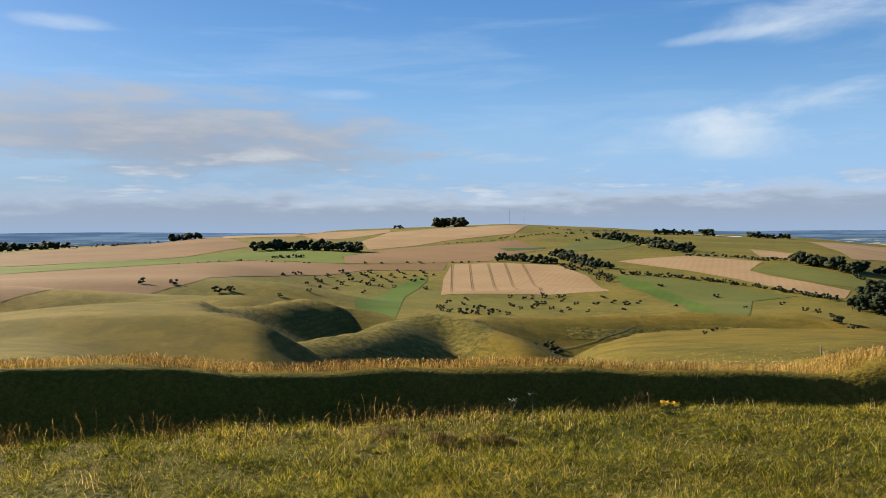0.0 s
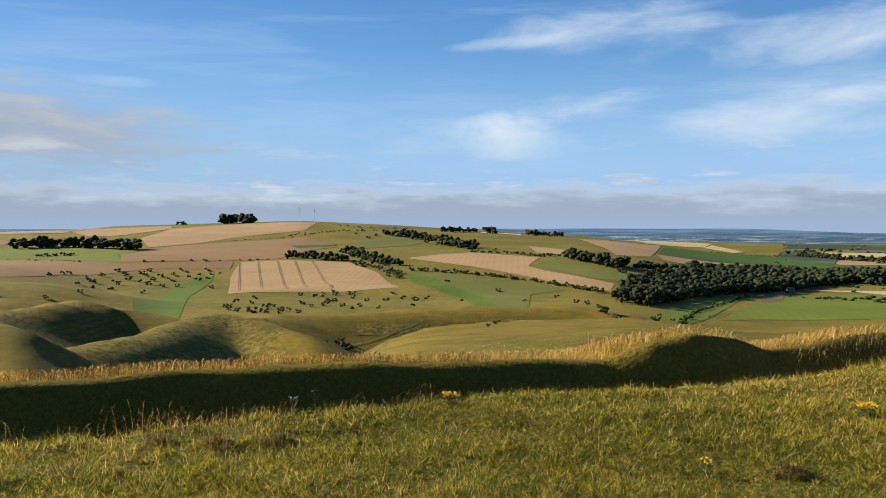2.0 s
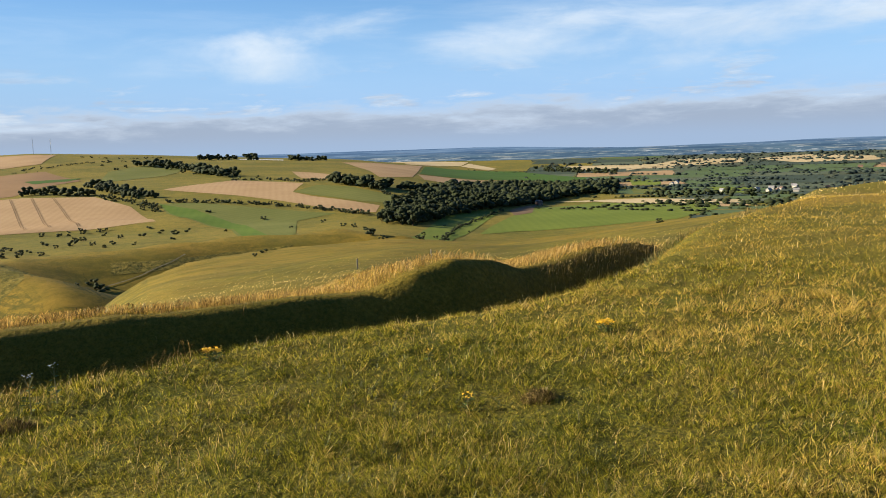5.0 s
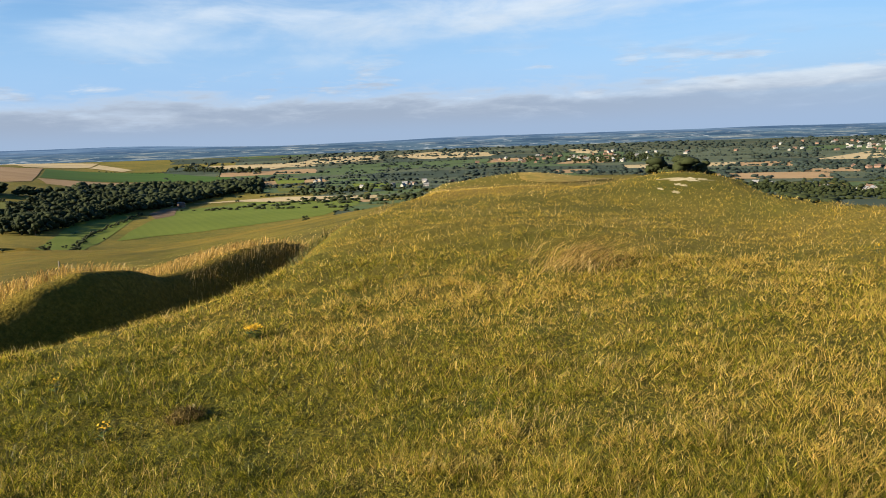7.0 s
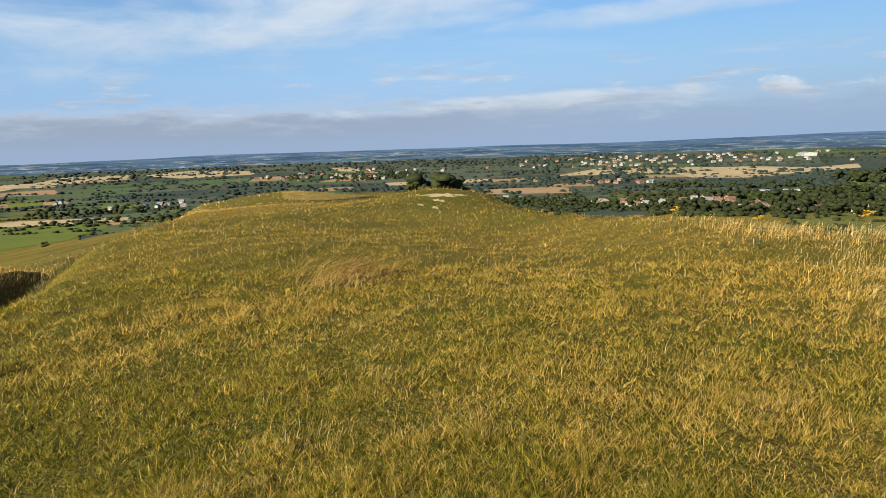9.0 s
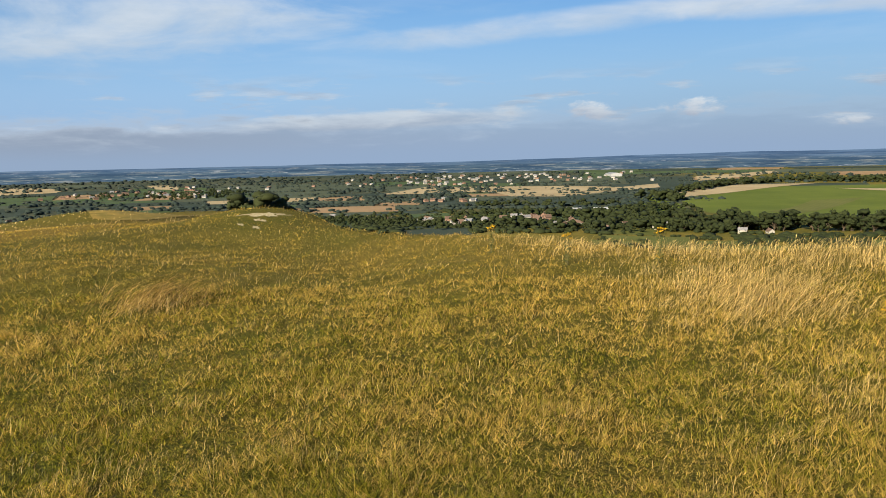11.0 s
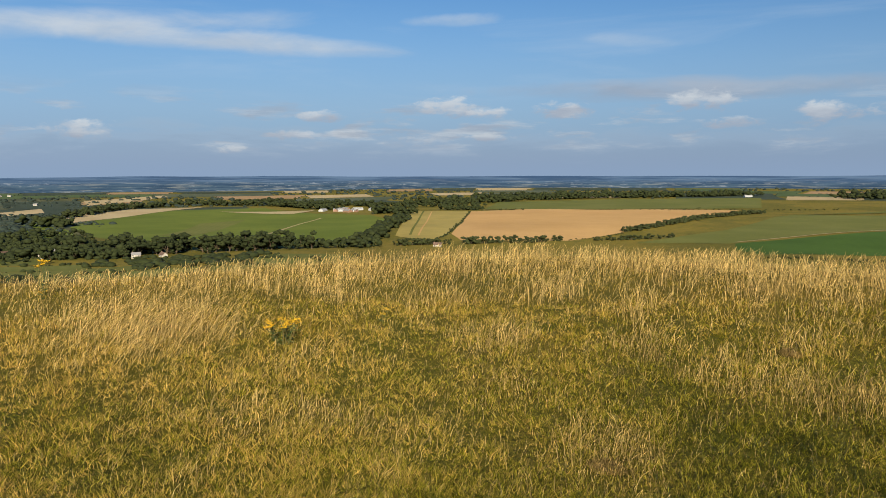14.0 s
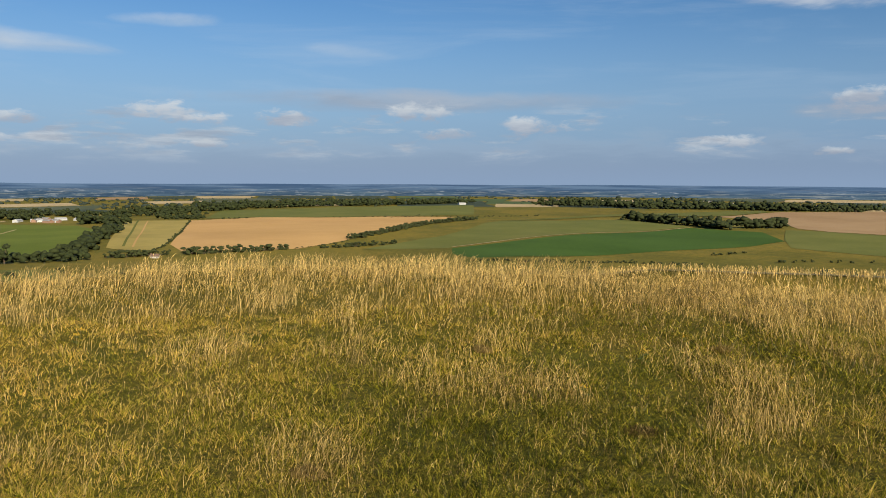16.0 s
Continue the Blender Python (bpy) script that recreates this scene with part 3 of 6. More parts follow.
def height(x, y):
    """The height of the ground in metres at plan x (right of the first view) and y (ahead in it)."""
    x, y = np.asarray(x, float), np.asarray(y, float)
    r = np.hypot(x, y)
    a = np.degrees(np.arctan2(x, y))
    a = np.where(a < -150, a + 360, a)
    # open country: the arable downs, the high ridge, the vale and the southern fields
    crest = np.interp(a, [-40, -29, -20, -17, -11, -7.4, -3.4, 4.7, 10.7, 16.4, 23.6, 30, 37, 50], [-40, -40, -28, -13, -2, 6, 12, 22, 10, -8, -26, -46, -78, -95])
    downs = np.interp(r, [0, 200, 600, 900, 1250, 1500], [-40, -62, -68, -77, -51, -44])
    downs = np.where(r > 1250, -51 + (crest + 51) * step(1100, 2700, r) * 1.0 + 0 * r, downs)
    downs = np.where(r > 2600, crest - (crest + 60) * step(2600, 3500, r), downs)
    west = np.interp(r, [0, 250, 550, 690, 800, 1300, 1800, 2300, 2800, 3600, 4900], [-40, -55, -72, -58, -44, -47, -41, -38, -70, -50, -4])
    west = np.where((r > 1300) & (r < 2300), west + (crest + 38) * step(1300, 2300, r), west)
    west = np.where(r >= 2300, np.where(r < 2800, west + (crest + 38) * (1 - step(2300, 2800, r)), west), west)
    vale = np.interp(r, [0, 300, 900, 1500, 2000, 2600, 3300, 4100, 4900], [-60, -84, -90, -101, -100, -93, -74, -70, -66])
    south = np.interp(r, [0, 300, 1100, 1500, 2000, 2600, 3500, 4900], [-60, -90, -101, -93, -86, -79, -60, -55])
    w = step(-7, -17, a)
    z = downs * (1 - w) + west * w
    w = step(24, 40, a)
    z = z * (1 - w) + vale * w
    w = step(112, 134, a)
    z = z * (1 - w) + south * w
    w = step(185, 205, a)
    z = z * (1 - w) + west * w
    z = z + waves(x, y, 420, 3) * 2.2 * step(250, 900, r) * step(3500, 1200, r)
    # combes and spurs between the fort and the downs
    z = smax(z, ridge(x, y, [(-330, 560, -36), (-200, 560, -44), (-130, 520, -42)], 0.34, 30), 10)
    z = smax(z, ridge(x, y, [(-101, 322, -28.5), (-101, 367, -34), (-78, 433, -36), (-58, 446, -39), (-28, 429, -46)], 0.56, 7), 3)
    z = smax(z, ridge(x, y, [(-56, 223, -36), (-41, 262, -34.4), (-27, 289, -35.4), (-19, 329, -36.2), (-5, 350, -36.8), (11, 335, -38), (25, 309, -40.4), (31, 288, -43)], 0.52, 7), 3)
    z = smax(z, ridge(x, y, [(-5, 350, -37.6), (2, 410, -45), (30, 448, -47), (70, 450, -47.6), (138, 470, -48.5), (205, 462, -49), (236, 440, -53)], 0.42, 12), 4)
    # small gullies and slips on the steep sides
    z = z + 0.7 * waves(x, y, 34, 14) * step(200, 260, r) * step(900, 560, r)
    z = smax(z, ridge(x, y, [(-420, 640, -42), (-300, 690, -43), (-170, 740, -46)], 0.3, 40), 8)
    z = smax(z, ridge(x, y, [(20, 900, -70), (120, 940, -68), (200, 900, -70)], 0.25, 30), 8)
    # the fort's own hill
    d = outside(x, y, TOP)
    out = np.maximum(d, 0)
    # the western brow runs away from the fort, its flank turned to the east
    brow = a + step(6, -6, a) * (np.degrees(np.arctan2(x + 25, np.maximum(y, 1.0))) - 8 - a) * step(60, 150, r)
    grade = eased(brow, [-60, -22, -17, -11, -5, 4, 8, 12, 20, 30, 37, 46, 54, 60, 72, 85, 175, 190], [0.05, 0.06, 0.13, 0.26, 0.28, 0.23, 0.102, 0.094, 0.093, 0.097, 0.132, 0.137, 0.11, 0.05, 0.3, 0.55, 0.5, 0.2])
    reach = eased(brow, [-60, -20, -16, -12, 0, 7, 12, 30, 46, 60, 72, 180], [250, 250, 215, 150, 110, 140, 165, 185, 190, 100, 70, 60])
    top = np.interp(r, [20, 45, 110, 200], [0, -1.5, -5.0, -10]) + 0.06 * waves(x, y, 6.0, 5) + 0.10 * waves(x, y, 19.0, 8) + 0.02 * waves(x, y, 0.9, 16) * step(30, 12, r)
    top = top + mound(x, y, 21.9, 6.6, 2.1, 0.6) + mound(x, y, 40, 20.4, 4.5, 0.6) + mound(x, y, 25, 12.5, 6, 0.12) + mound(x, y, 12.2, 7.3, 2.6, 0.12)
    top = top + 0.28 * step(6.5, 13, r) * step(76, 92, a) * step(178, 150, a)
    top = top - 0.10 * step(1, 7, r) * step(60, 95, a) * step(40, 10, r)
    hill = top - 0.55 * (np.sqrt(np.minimum(out, 4) ** 2 + 0.6) - 0.775) - grade * out - 0.42 * np.maximum(out - reach, 0) + 0.25 * waves(x, y, 30, 11) * step(8, 40, out)
    # the western spur: a broad gentle back that breaks off steeply on its east side
    back = ridge(x, y, [(-24, 60, -6.5), (-58, 140, -14.2), (-92, 220, -20.4), (-114, 278, -24), (-104, 322, -28.5)], 0.12, 26)
    east = 0.93 * (x - np.interp(y, [40, 60, 100, 143, 215, 285, 322, 400], [-8, -13, -24, -36, -64, -91, -100, -104])) + 3.0 * waves(x, y, 40, 15)
    back = back - 0.66 * (np.sqrt(np.maximum(east, 0) ** 2 + 30) - 5.48) - 0.5 * np.maximum(y - 325, 0) - 0.3 * np.maximum(150 - y, 0)
    hill = np.where(r > 45, smax(hill, back, 3.0), hill)
    # ditch and outer bank on the north side
    along = step(-40, -25, x) * step(20, 13, x)
    hill = hill - 1.0 * along * np.exp(-((out - 2.4) / 1.5) ** 2)
    b = past_bank(x, y)
    soft = np.sqrt(b * b + 0.012) - 0.11
    bank = np.interp(x, [p[0] for p in BANK], [p[2] for p in BANK]) + 0.025 * waves(x, y, 2.2, 12) - np.where(b < 0, 1.45 * soft, 0.13 * soft + 0.02 * b * b)
    hill = smax(hill, np.maximum(bank, -400) - 5 * (1 - step(-40, -25, x) * step(24, 13, x)) - np.maximum(x - 20, 0) - np.maximum(-32 - x, 0), 0.12)
    hill = smax(hill, ridge(x, y, [(-16, -52, -3.6), (2, -47, -3.0), (14, -44, -3.1), (26, -40, -4.5)], 0.4, 4), 0.4)
    return np.where(r < 700, smax(z, hill, np.where(r < 60, 0.3, 4.0)), z)


# ---- helpers for meshes ----
def mesh(name, verts, faces, mats=(), smooth=False):
    me = bpy.data.meshes.new(name)
    me.from_pydata(verts, [], faces)
    for m in mats:
        me.materials.append(M[m])
    if smooth:
        me.polygons.foreach_set("use_smooth", np.ones(len(me.polygons), bool))
    me.update()
    return me


def thing(name, label, category, group="", place=(0, 0, 0), kind=""):
    """An Empty at a thing's base, to carry its parts."""
    ob = new(name)
    ob.empty_display_size = 0.2
    ob.location = place
    return tagged(ob, label, category, group, kind)


def part(name, bm, material, parent, label=""):
    """One mesh object out of a bmesh (or a finished mesh) under its thing."""
    if isinstance(bm, bpy.types.Mesh):
        me = bm
    else:
        me = bpy.data.meshes.new(name)
        bm.to_mesh(me)
        bm.free()
        me.materials.append(M[material])
    ob = new(name, me)
    ob.parent = parent
    return tagged(ob, label) if label else ob


# ---- the ground: one sheet to the horizon ----
AZ = np.radians(np.concatenate([np.arange(-34, 184, 0.5), np.arange(184, 326, 2.0)]))
RINGS = np.sort(np.concatenate([[0.0], np.exp(np.linspace(math.log(0.6), math.log(4930), 240)), np.linspace(9.05, 17.1, 90)]))
GX = np.outer(RINGS, np.sin(AZ))
GY = np.outer(RINGS, np.cos(AZ))
GZ = height(GX, GY)
NR, NA = GX.shape


def make_ground():
    i, j = np.meshgrid(np.arange(NR - 1), np.arange(NA), indexing="ij")
    k = (j + 1) % NA
    quads = np.stack([i * NA + j, (i + 1) * NA + j, (i + 1) * NA + k, i * NA + k], -1).reshape(-1, 4)
    me = bpy.data.meshes.new("ground")
    me.vertices.add(NR * NA)
    me.vertices.foreach_set("co", np.stack([GX, GY, GZ], -1).ravel())
    me.loops.add(quads.size)
    me.loops.foreach_set("vertex_index", quads[:, ::-1].ravel())
    me.polygons.add(len(quads))
    me.polygons.foreach_set("loop_start", np.arange(0, quads.size, 4))
    me.polygons.foreach_set("use_smooth", np.ones(len(quads), bool))
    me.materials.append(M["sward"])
    me.update(calc_edges=True)
    me.validate()
    return tagged(new("ground", me), "rolling chalk downland turf, straw-coloured and green", "ground", kind="structure")


ground = make_ground()


def inside(x, y, poly):
    hit = np.zeros(np.shape(x), bool)
    for (ax, ay), (bx, by) in zip(poly, poly[1:] + poly[:1]):
        if ay != by:
            hit ^= ((ay > y) != (by > y)) & (x < (bx - ax) * (y - ay) / (by - ay) + ax)
    return hit


def clip(poly, tri):
    """The part of an outline inside one triangle."""
    out = poly
    for (ax, ay), (bx, by) in zip(tri, tri[1:] + tri[:1]):
        src, out = out, []
        for p, q in zip(src, src[1:] + src[:1]):
            dp = (bx - ax) * (p[1] - ay) - (by - ay) * (p[0] - ax)
            dq = (bx - ax) * (q[1] - ay) - (by - ay) * (q[0] - ax)
            if dp >= 0:
                out.append(p)
            if (dp > 0 > dq) or (dp < 0 < dq):
                u = dp / (dp - dq)
                out.append((p[0] + u * (q[0] - p[0]), p[1] + u * (q[1] - p[1])))
        if len(out) < 3:
            return []
    return out


def drape(name, poly, material, lift=1.0, into=None):
    """A sheet laid on the ground within an outline, a little above it."""
    if sum(p[0] * q[1] - q[0] * p[1] for p, q in zip(poly, poly[1:] + poly[:1])) < 0:
        poly = poly[::-1]
    ins = inside(GX, GY, poly)
    cnt = ins[:-1] + ins[1:].astype(int)
    cnt = cnt + np.roll(cnt, -1, 1)
    near = np.zeros_like(cnt)
    # cells that an edge of the outline runs through
    for (ax, ay), (bx, by) in zip(poly, poly[1:] + poly[:1]):
        steps = max(int(math.hypot(bx - ax, by - ay) / max(0.002 * math.hypot(ax, ay), 0.03)), 2)
        u = np.linspace(0, 1, steps)
        px, py = ax + u * (bx - ax), ay + u * (by - ay)
        ri = np.clip(np.searchsorted(RINGS, np.hypot(px, py)) - 1, 0, NR - 2)
        aa = np.arctan2(px, py)
        aa = np.where(aa < AZ[0], aa + math.tau, aa)
        ci = np.clip(np.searchsorted(AZ, aa) - 1, 0, NA - 1)
        near[ri, ci] = 1
    verts, faces = ([], []) if into is None else into
    index = {}

    def vert(x, y, z):
        key = (round(x, 3), round(y, 3))
        if key not in index:
            index[key] = len(verts)
            r = math.hypot(x, y)
            verts.append((x, y, z + lift * (0.02 + 0.00030 * r)))
        return index[key]

    for i, j in zip(*np.nonzero((cnt > 0) | (near > 0))):
        k = (j + 1) % NA
        c = [(i, j), (i + 1, j), (i + 1, k), (i, k)]
        p = [(GX[q], GY[q], GZ[q]) for q in c]
        if cnt[i, j] == 4 and not near[i, j]:
            faces.append([vert(*q) for q in p[::-1]])
            continue
        for t in ((p[0], p[2], p[1]), (p[0], p[3], p[2])):
            flat = [(q[0], q[1]) for q in t]
            area = (flat[1][0] - flat[0][0]) * (flat[2][1] - flat[0][1]) - (flat[1][1] - flat[0][1]) * (flat[2][0] - flat[0][0])
            if abs(area) < 1e-9:
                continue
            if area < 0:
                flat, t = flat[::-1], t[::-1]
                area = -area
            piece = clip(poly, flat)
            if len(piece) < 3:
                continue
            ids = []
            for x, y in piece:
                w0 = ((flat[1][0] - x) * (flat[2][1] - y) - (flat[1][1] - y) * (flat[2][0] - x)) / area
                w1 = ((flat[2][0] - x) * (flat[0][1] - y) - (flat[2][1] - y) * (flat[0][0] - x)) / area
                v = vert(x, y, w0 * t[0][2] + w1 * t[1][2] + (1 - w0 - w1) * t[2][2])
                if v not in ids:
                    ids.append(v)
            if len(ids) > 2:
                faces.append(ids)
    return mesh(name, verts, faces, [material], True) if into is None else None


def field(poly, material, label, name="field", lift=1.0):
    ob = new(name, drape(name, poly, material, lift))
    return tagged(ob, label, name.replace("_", " "), kind="structure")


# ---- fields ----
field([(-938, 1689), (-881, 1873), (-746, 2176), (-632, 2211), (-402, 1697), (-460, 1429), (-630, 1133)], "ripe", "pinkish tan arable field of ripe corn on the downs")
field([(-625, 2213), (-422, 2261), (-319, 2449), (-388, 2077), (-549, 2021)], "stubble", "pale tan stubble field near the skyline")
field([(-613, 1103), (-548, 1276), (-426, 1463), (-376, 1589), (-312, 1669), (-154, 1512), (-180, 1415), (-154, 1260), (-203, 1276), (-333, 1344), (-408, 1218), (-477, 1035), (-512, 921)], "lush", "narrow bright green pasture between tan arable fields")
field([(-504, 907), (-398, 1186), (-330, 1332), (-247, 1321), (-152, 1241), (5, 1250), (0, 1171), (-71, 1179), (-120, 1172), (-198, 1058), (-232, 883), (-220, 711), (-289, 519)], "ripe", "reddish tan ripe cornfield along the hillside")
field([(-177, 1429), (-99, 1620), (14, 1698), (168, 1800), (202, 1543), (116, 1397), (75, 1286), (-14, 1269), (-156, 1260)], "ripe", "reddish tan ripe cornfield below the high ridge")
field([(-190, 1859), (-149, 1607), (-71, 1671), (-3, 1803), (180, 2006), (257, 2405), (61, 2404), (-39, 2319), (-147, 2206)], "stubble", "pale tan cornfield on the high ridge")
field([(-423, 2261), (-157, 2363), (-147, 2206), (-255, 1956), (-307, 1937)], "stubble", "pale tan stubble strip on the high ridge")
field([(14, 1250), (85, 1255), (172, 1209), (194, 1069), (188, 902), (143, 893), (60, 886), (-3, 880), (0, 1086)], "stubble", "pinkish tan cornfield marked by pairs of wheel tracks")
field([(-53, 206), (-50, 265), (-39, 299), (-24, 351), (-12, 440), (5, 436), (23, 418), (33, 406), (55, 388), (49, 354), (-16, 262), (-45, 220)], "rough", "dark rough tussocky slope of the near spur")
field([(66, 431), (91, 432), (131, 445), (169, 445), (160, 438), (120, 429), (82, 419), (64, 419)], "rough", "rough tussocky bank on the hillside")
field([(-83, 742), (-64, 985), (-40, 1102), (-22, 1102), (-22, 1067), (-43, 890), (-35, 520), (-57, 518)], "combe", "bright green grass in the bottom of a dry combe")
field([(109, 1548), (212, 1619), (177, 1532), (120, 1483)], "beet", "narrow dark green crop strip beneath the ridge", lift=1.6)
field([(270, 1229), (346, 1311), (431, 1401), (470, 1175), (416, 1083), (423, 1032), (466, 911), (430, 852), (405, 890), (375, 1009), (339, 1102)], "stubble", "long tan cornfield slanting down the hillside")
field([(229, 1075), (275, 1057), (330, 971), (387, 870), (326, 841), (255, 662), (165, 494), (233, 780), (219, 987)], "meadow", "olive green pasture sloping into the valley")
field([(229, 1070), (256, 1000), (262, 820), (222, 620), (170, 500), (236, 780), (222, 985)], "combe", "bright green grass along the valley bottom", lift=1.6)
field([(418, 1086), (476, 1136), (512, 1096), (531, 989), (493, 928), (462, 951), (427, 1042)], "meadow", "rounded green pasture beside the wood")
field([(613, 1594), (641, 1540), (661, 1414), (565, 1260), (541, 1362)], "stubble", "small tan cornfield above the wood")
field([(410, 1924), (494, 1855), (359, 1603), (215, 1477), (280, 1754)], "meadow", "green rough pasture below the ridge")
field([(926, 2030), (1333, 2286), (835, 1473), (735, 1432), (835, 1710)], "stubble", "tan cornfield on the shoulder of the down")
field([(1329, 2261), (1590, 2116), (1461, 1615), (1272, 1447), (1288, 1716), (975, 1688)], "beet", "dark green root crop field beside tan corn")
field([(935, 1632), (1273, 1695), (1240, 1482), (1105, 1473), (892, 1368), (840, 1436)], "stubble", "tan cornfield sloping to the wood")
field([(1728, 3275), (1816, 2737), (1585, 2444), (1299, 2325)], "pale", "pale tan stubble field at the edge of the vale")
field([(1731, 2609), (1610, 2252), (1530, 2189), (1557, 2401)], "pale", "small yellowish stubble field", lift=1.6)
field([(681, 888), (895, 982), (960, 784), (865, 711), (708, 637), (590, 636), (486, 651), (430, 633), (486, 694), (596, 801)], "lush", "broad bright green pasture behind the hill shoulder")
field([(239, 463), (480, 787), (614, 889), (633, 875), (419, 637), (255, 455)], "lush", "rougher green pasture with faint banks")
field([(638, 867), (778, 985), (649, 831), (598, 801)], "soil", "small bare brown plot beside the farm", lift=1.6)
field([(851, 1046), (1003, 985), (1038, 803), (1004, 783), (958, 787), (903, 991)], "pale", "long pale stubble strip behind the green pasture")
field([(2332, 2075), (2466, 1884), (2254, 1735), (2086, 1783), (1940, 1882), (1766, 1792), (1968, 1995), (2064, 1957)], "pale", "pale harvested field in the distant vale")
field([(2411, 1819), (2682, 1793), (2640, 1467), (2438, 1399), (2267, 1560)], "pale", "pale harvested field in the distant vale")
field([(2768, 1254), (2772, 1130), (2522, 1039), (2572, 1133)], "pale", "pale harvested field in the distant vale")
field([(3817, 2910), (3871, 2838), (3332, 2133), (3035, 2141)], "pale", "pale harvested field in the distant vale")
field([(1446, 1455), (1489, 1393), (1332, 1248), (1301, 1303)], "lush", "small green meadow in the vale")
field([(1329, 1107), (1357, 1029), (1223, 941), (1202, 990)], "lush", "small green meadow in the vale")
field([(1237, 1246), (1253, 1154), (1141, 1059), (1105, 1103)], "meadow", "small green meadow in the vale")
field([(2135, 322), (2505, 229), (2426, 20), (2403, -201), (2273, -342), (2425, -470), (2242, -442), (2106, -298), (1903, -148), (1926, -28), (2172, 11), (2141, 218)], "pale", "pale harvested field in the distant vale")
field([(1336, 105), (1414, -7), (1356, -16), (1231, 55)], "lush", "small green meadow in the vale")
field([(1309, -174), (1438, -263), (1591, -348), (1416, -325), (1222, -232), (1144, -172)], "lush", "small green meadow in the vale")
field([(1457, -121), (1479, -207), (1323, -185), (1311, -113)], "lush", "small green meadow in the vale")
field([(2774, -665), (2980, -991), (2868, -974), (2640, -746), (2534, -616)], "pale", "pale harvested field in the distant vale")
field([(1680, -249), (1820, -345), (1567, -344), (1346, -246), (1182, -127), (1276, -115)], "lush", "green paddock beside the village trees")
field([(1633, -364), (1833, -446), (2141, -739), (2115, -986), (1737, -948), (1592, -1012), (1431, -952), (1113, -718), (976, -596), (986, -502), (1111, -382), (1271, -326)], "lush", "large green field on a low rise")
field([(1275, -415), (1626, -617), (1655, -729), (1247, -458)], "olive", "dry brownish patch in the green field", lift=1.6)
field([(1962, -431), (2136, -520), (2253, -660), (2269, -880), (2141, -739), (1819, -430), (1771, -392)], "pale", "pale stubble headland along the dark wood", lift=1.6)
field([(2020, -815), (1884, -1028), (1790, -912)], "pale", "pale strip by the farm", lift=1.6)
field([(1059, -721), (1621, -1146), (1474, -1222), (1021, -800), (974, -736), (1032, -714)], "ley", "yellowish green ley with worn wheel tracks")
field([(1474, -1222), (1420, -1386), (1178, -1627), (1076, -1725), (910, -1189), (873, -1038), (843, -899), (858, -839), (923, -749), (1015, -801)], "gold", "large golden cornfield on the southern slope")
field([(1510, -1297), (1782, -1582), (1563, -2156), (1385, -2340), (1088, -1842), (1174, -1682), (1439, -1358)], "olive", "olive green field behind the golden corn")
field([(769, -963), (780, -1210), (883, -1547), (897, -1652), (668, -1831), (468, -1691), (575, -1427), (653, -1098), (653, -1023)], "olive", "dull green crop on a gentle rise")
field([(646, -1028), (565, -1391), (464, -1660), (310, -1604), (241, -1428), (270, -1316), (377, -1146), (452, -1013), (530, -900), (599, -954)], "beet", "deep green root crop on the southern slope")
field([(283, -1685), (105, -1620), (80, -1252), (213, -1319), (247, -1459)], "olive", "olive green pasture at the foot of the slope")
field([(520, -2082), (428, -2478), (175, -2641), (107, -1639), (191, -1657), (267, -1735), (317, -1882), (434, -2062)], "stubble", "tan cornfield beside a dark copse")
field([(897, -1652), (767, -2102), (491, -2529), (451, -2406), (527, -2107), (692, -2024)], "meadow", "light green strip of pasture", lift=1.6)
field([(1617, -3610), (1538, -4547), (1214, -4432), (1125, -3401)], "pale", "pale harvested field in the distant vale")
field([(1075, -4356), (321, -4789), (320, -4789), (703, -4297)], "pale", "pale harvested field in the distant vale")

# ---- the vale: a patchwork of small fields, hedges and copses ----
VALE = np.random.RandomState(5)


def open_vale(r, a):
    """Where the patchwork lies, by distance and bearing."""
    near = np.interp(a, [36, 44, 50, 98, 104, 118, 128, 186], [2500, 1900, 900, 900, 2050, 2500, 2550, 2700])
    return ((r > near) & (r < 3480)) | ((a > 96) & (r > 560) & (r < np.interp(a, [96, 125, 140, 180], [980, 880, 830, 1000])))


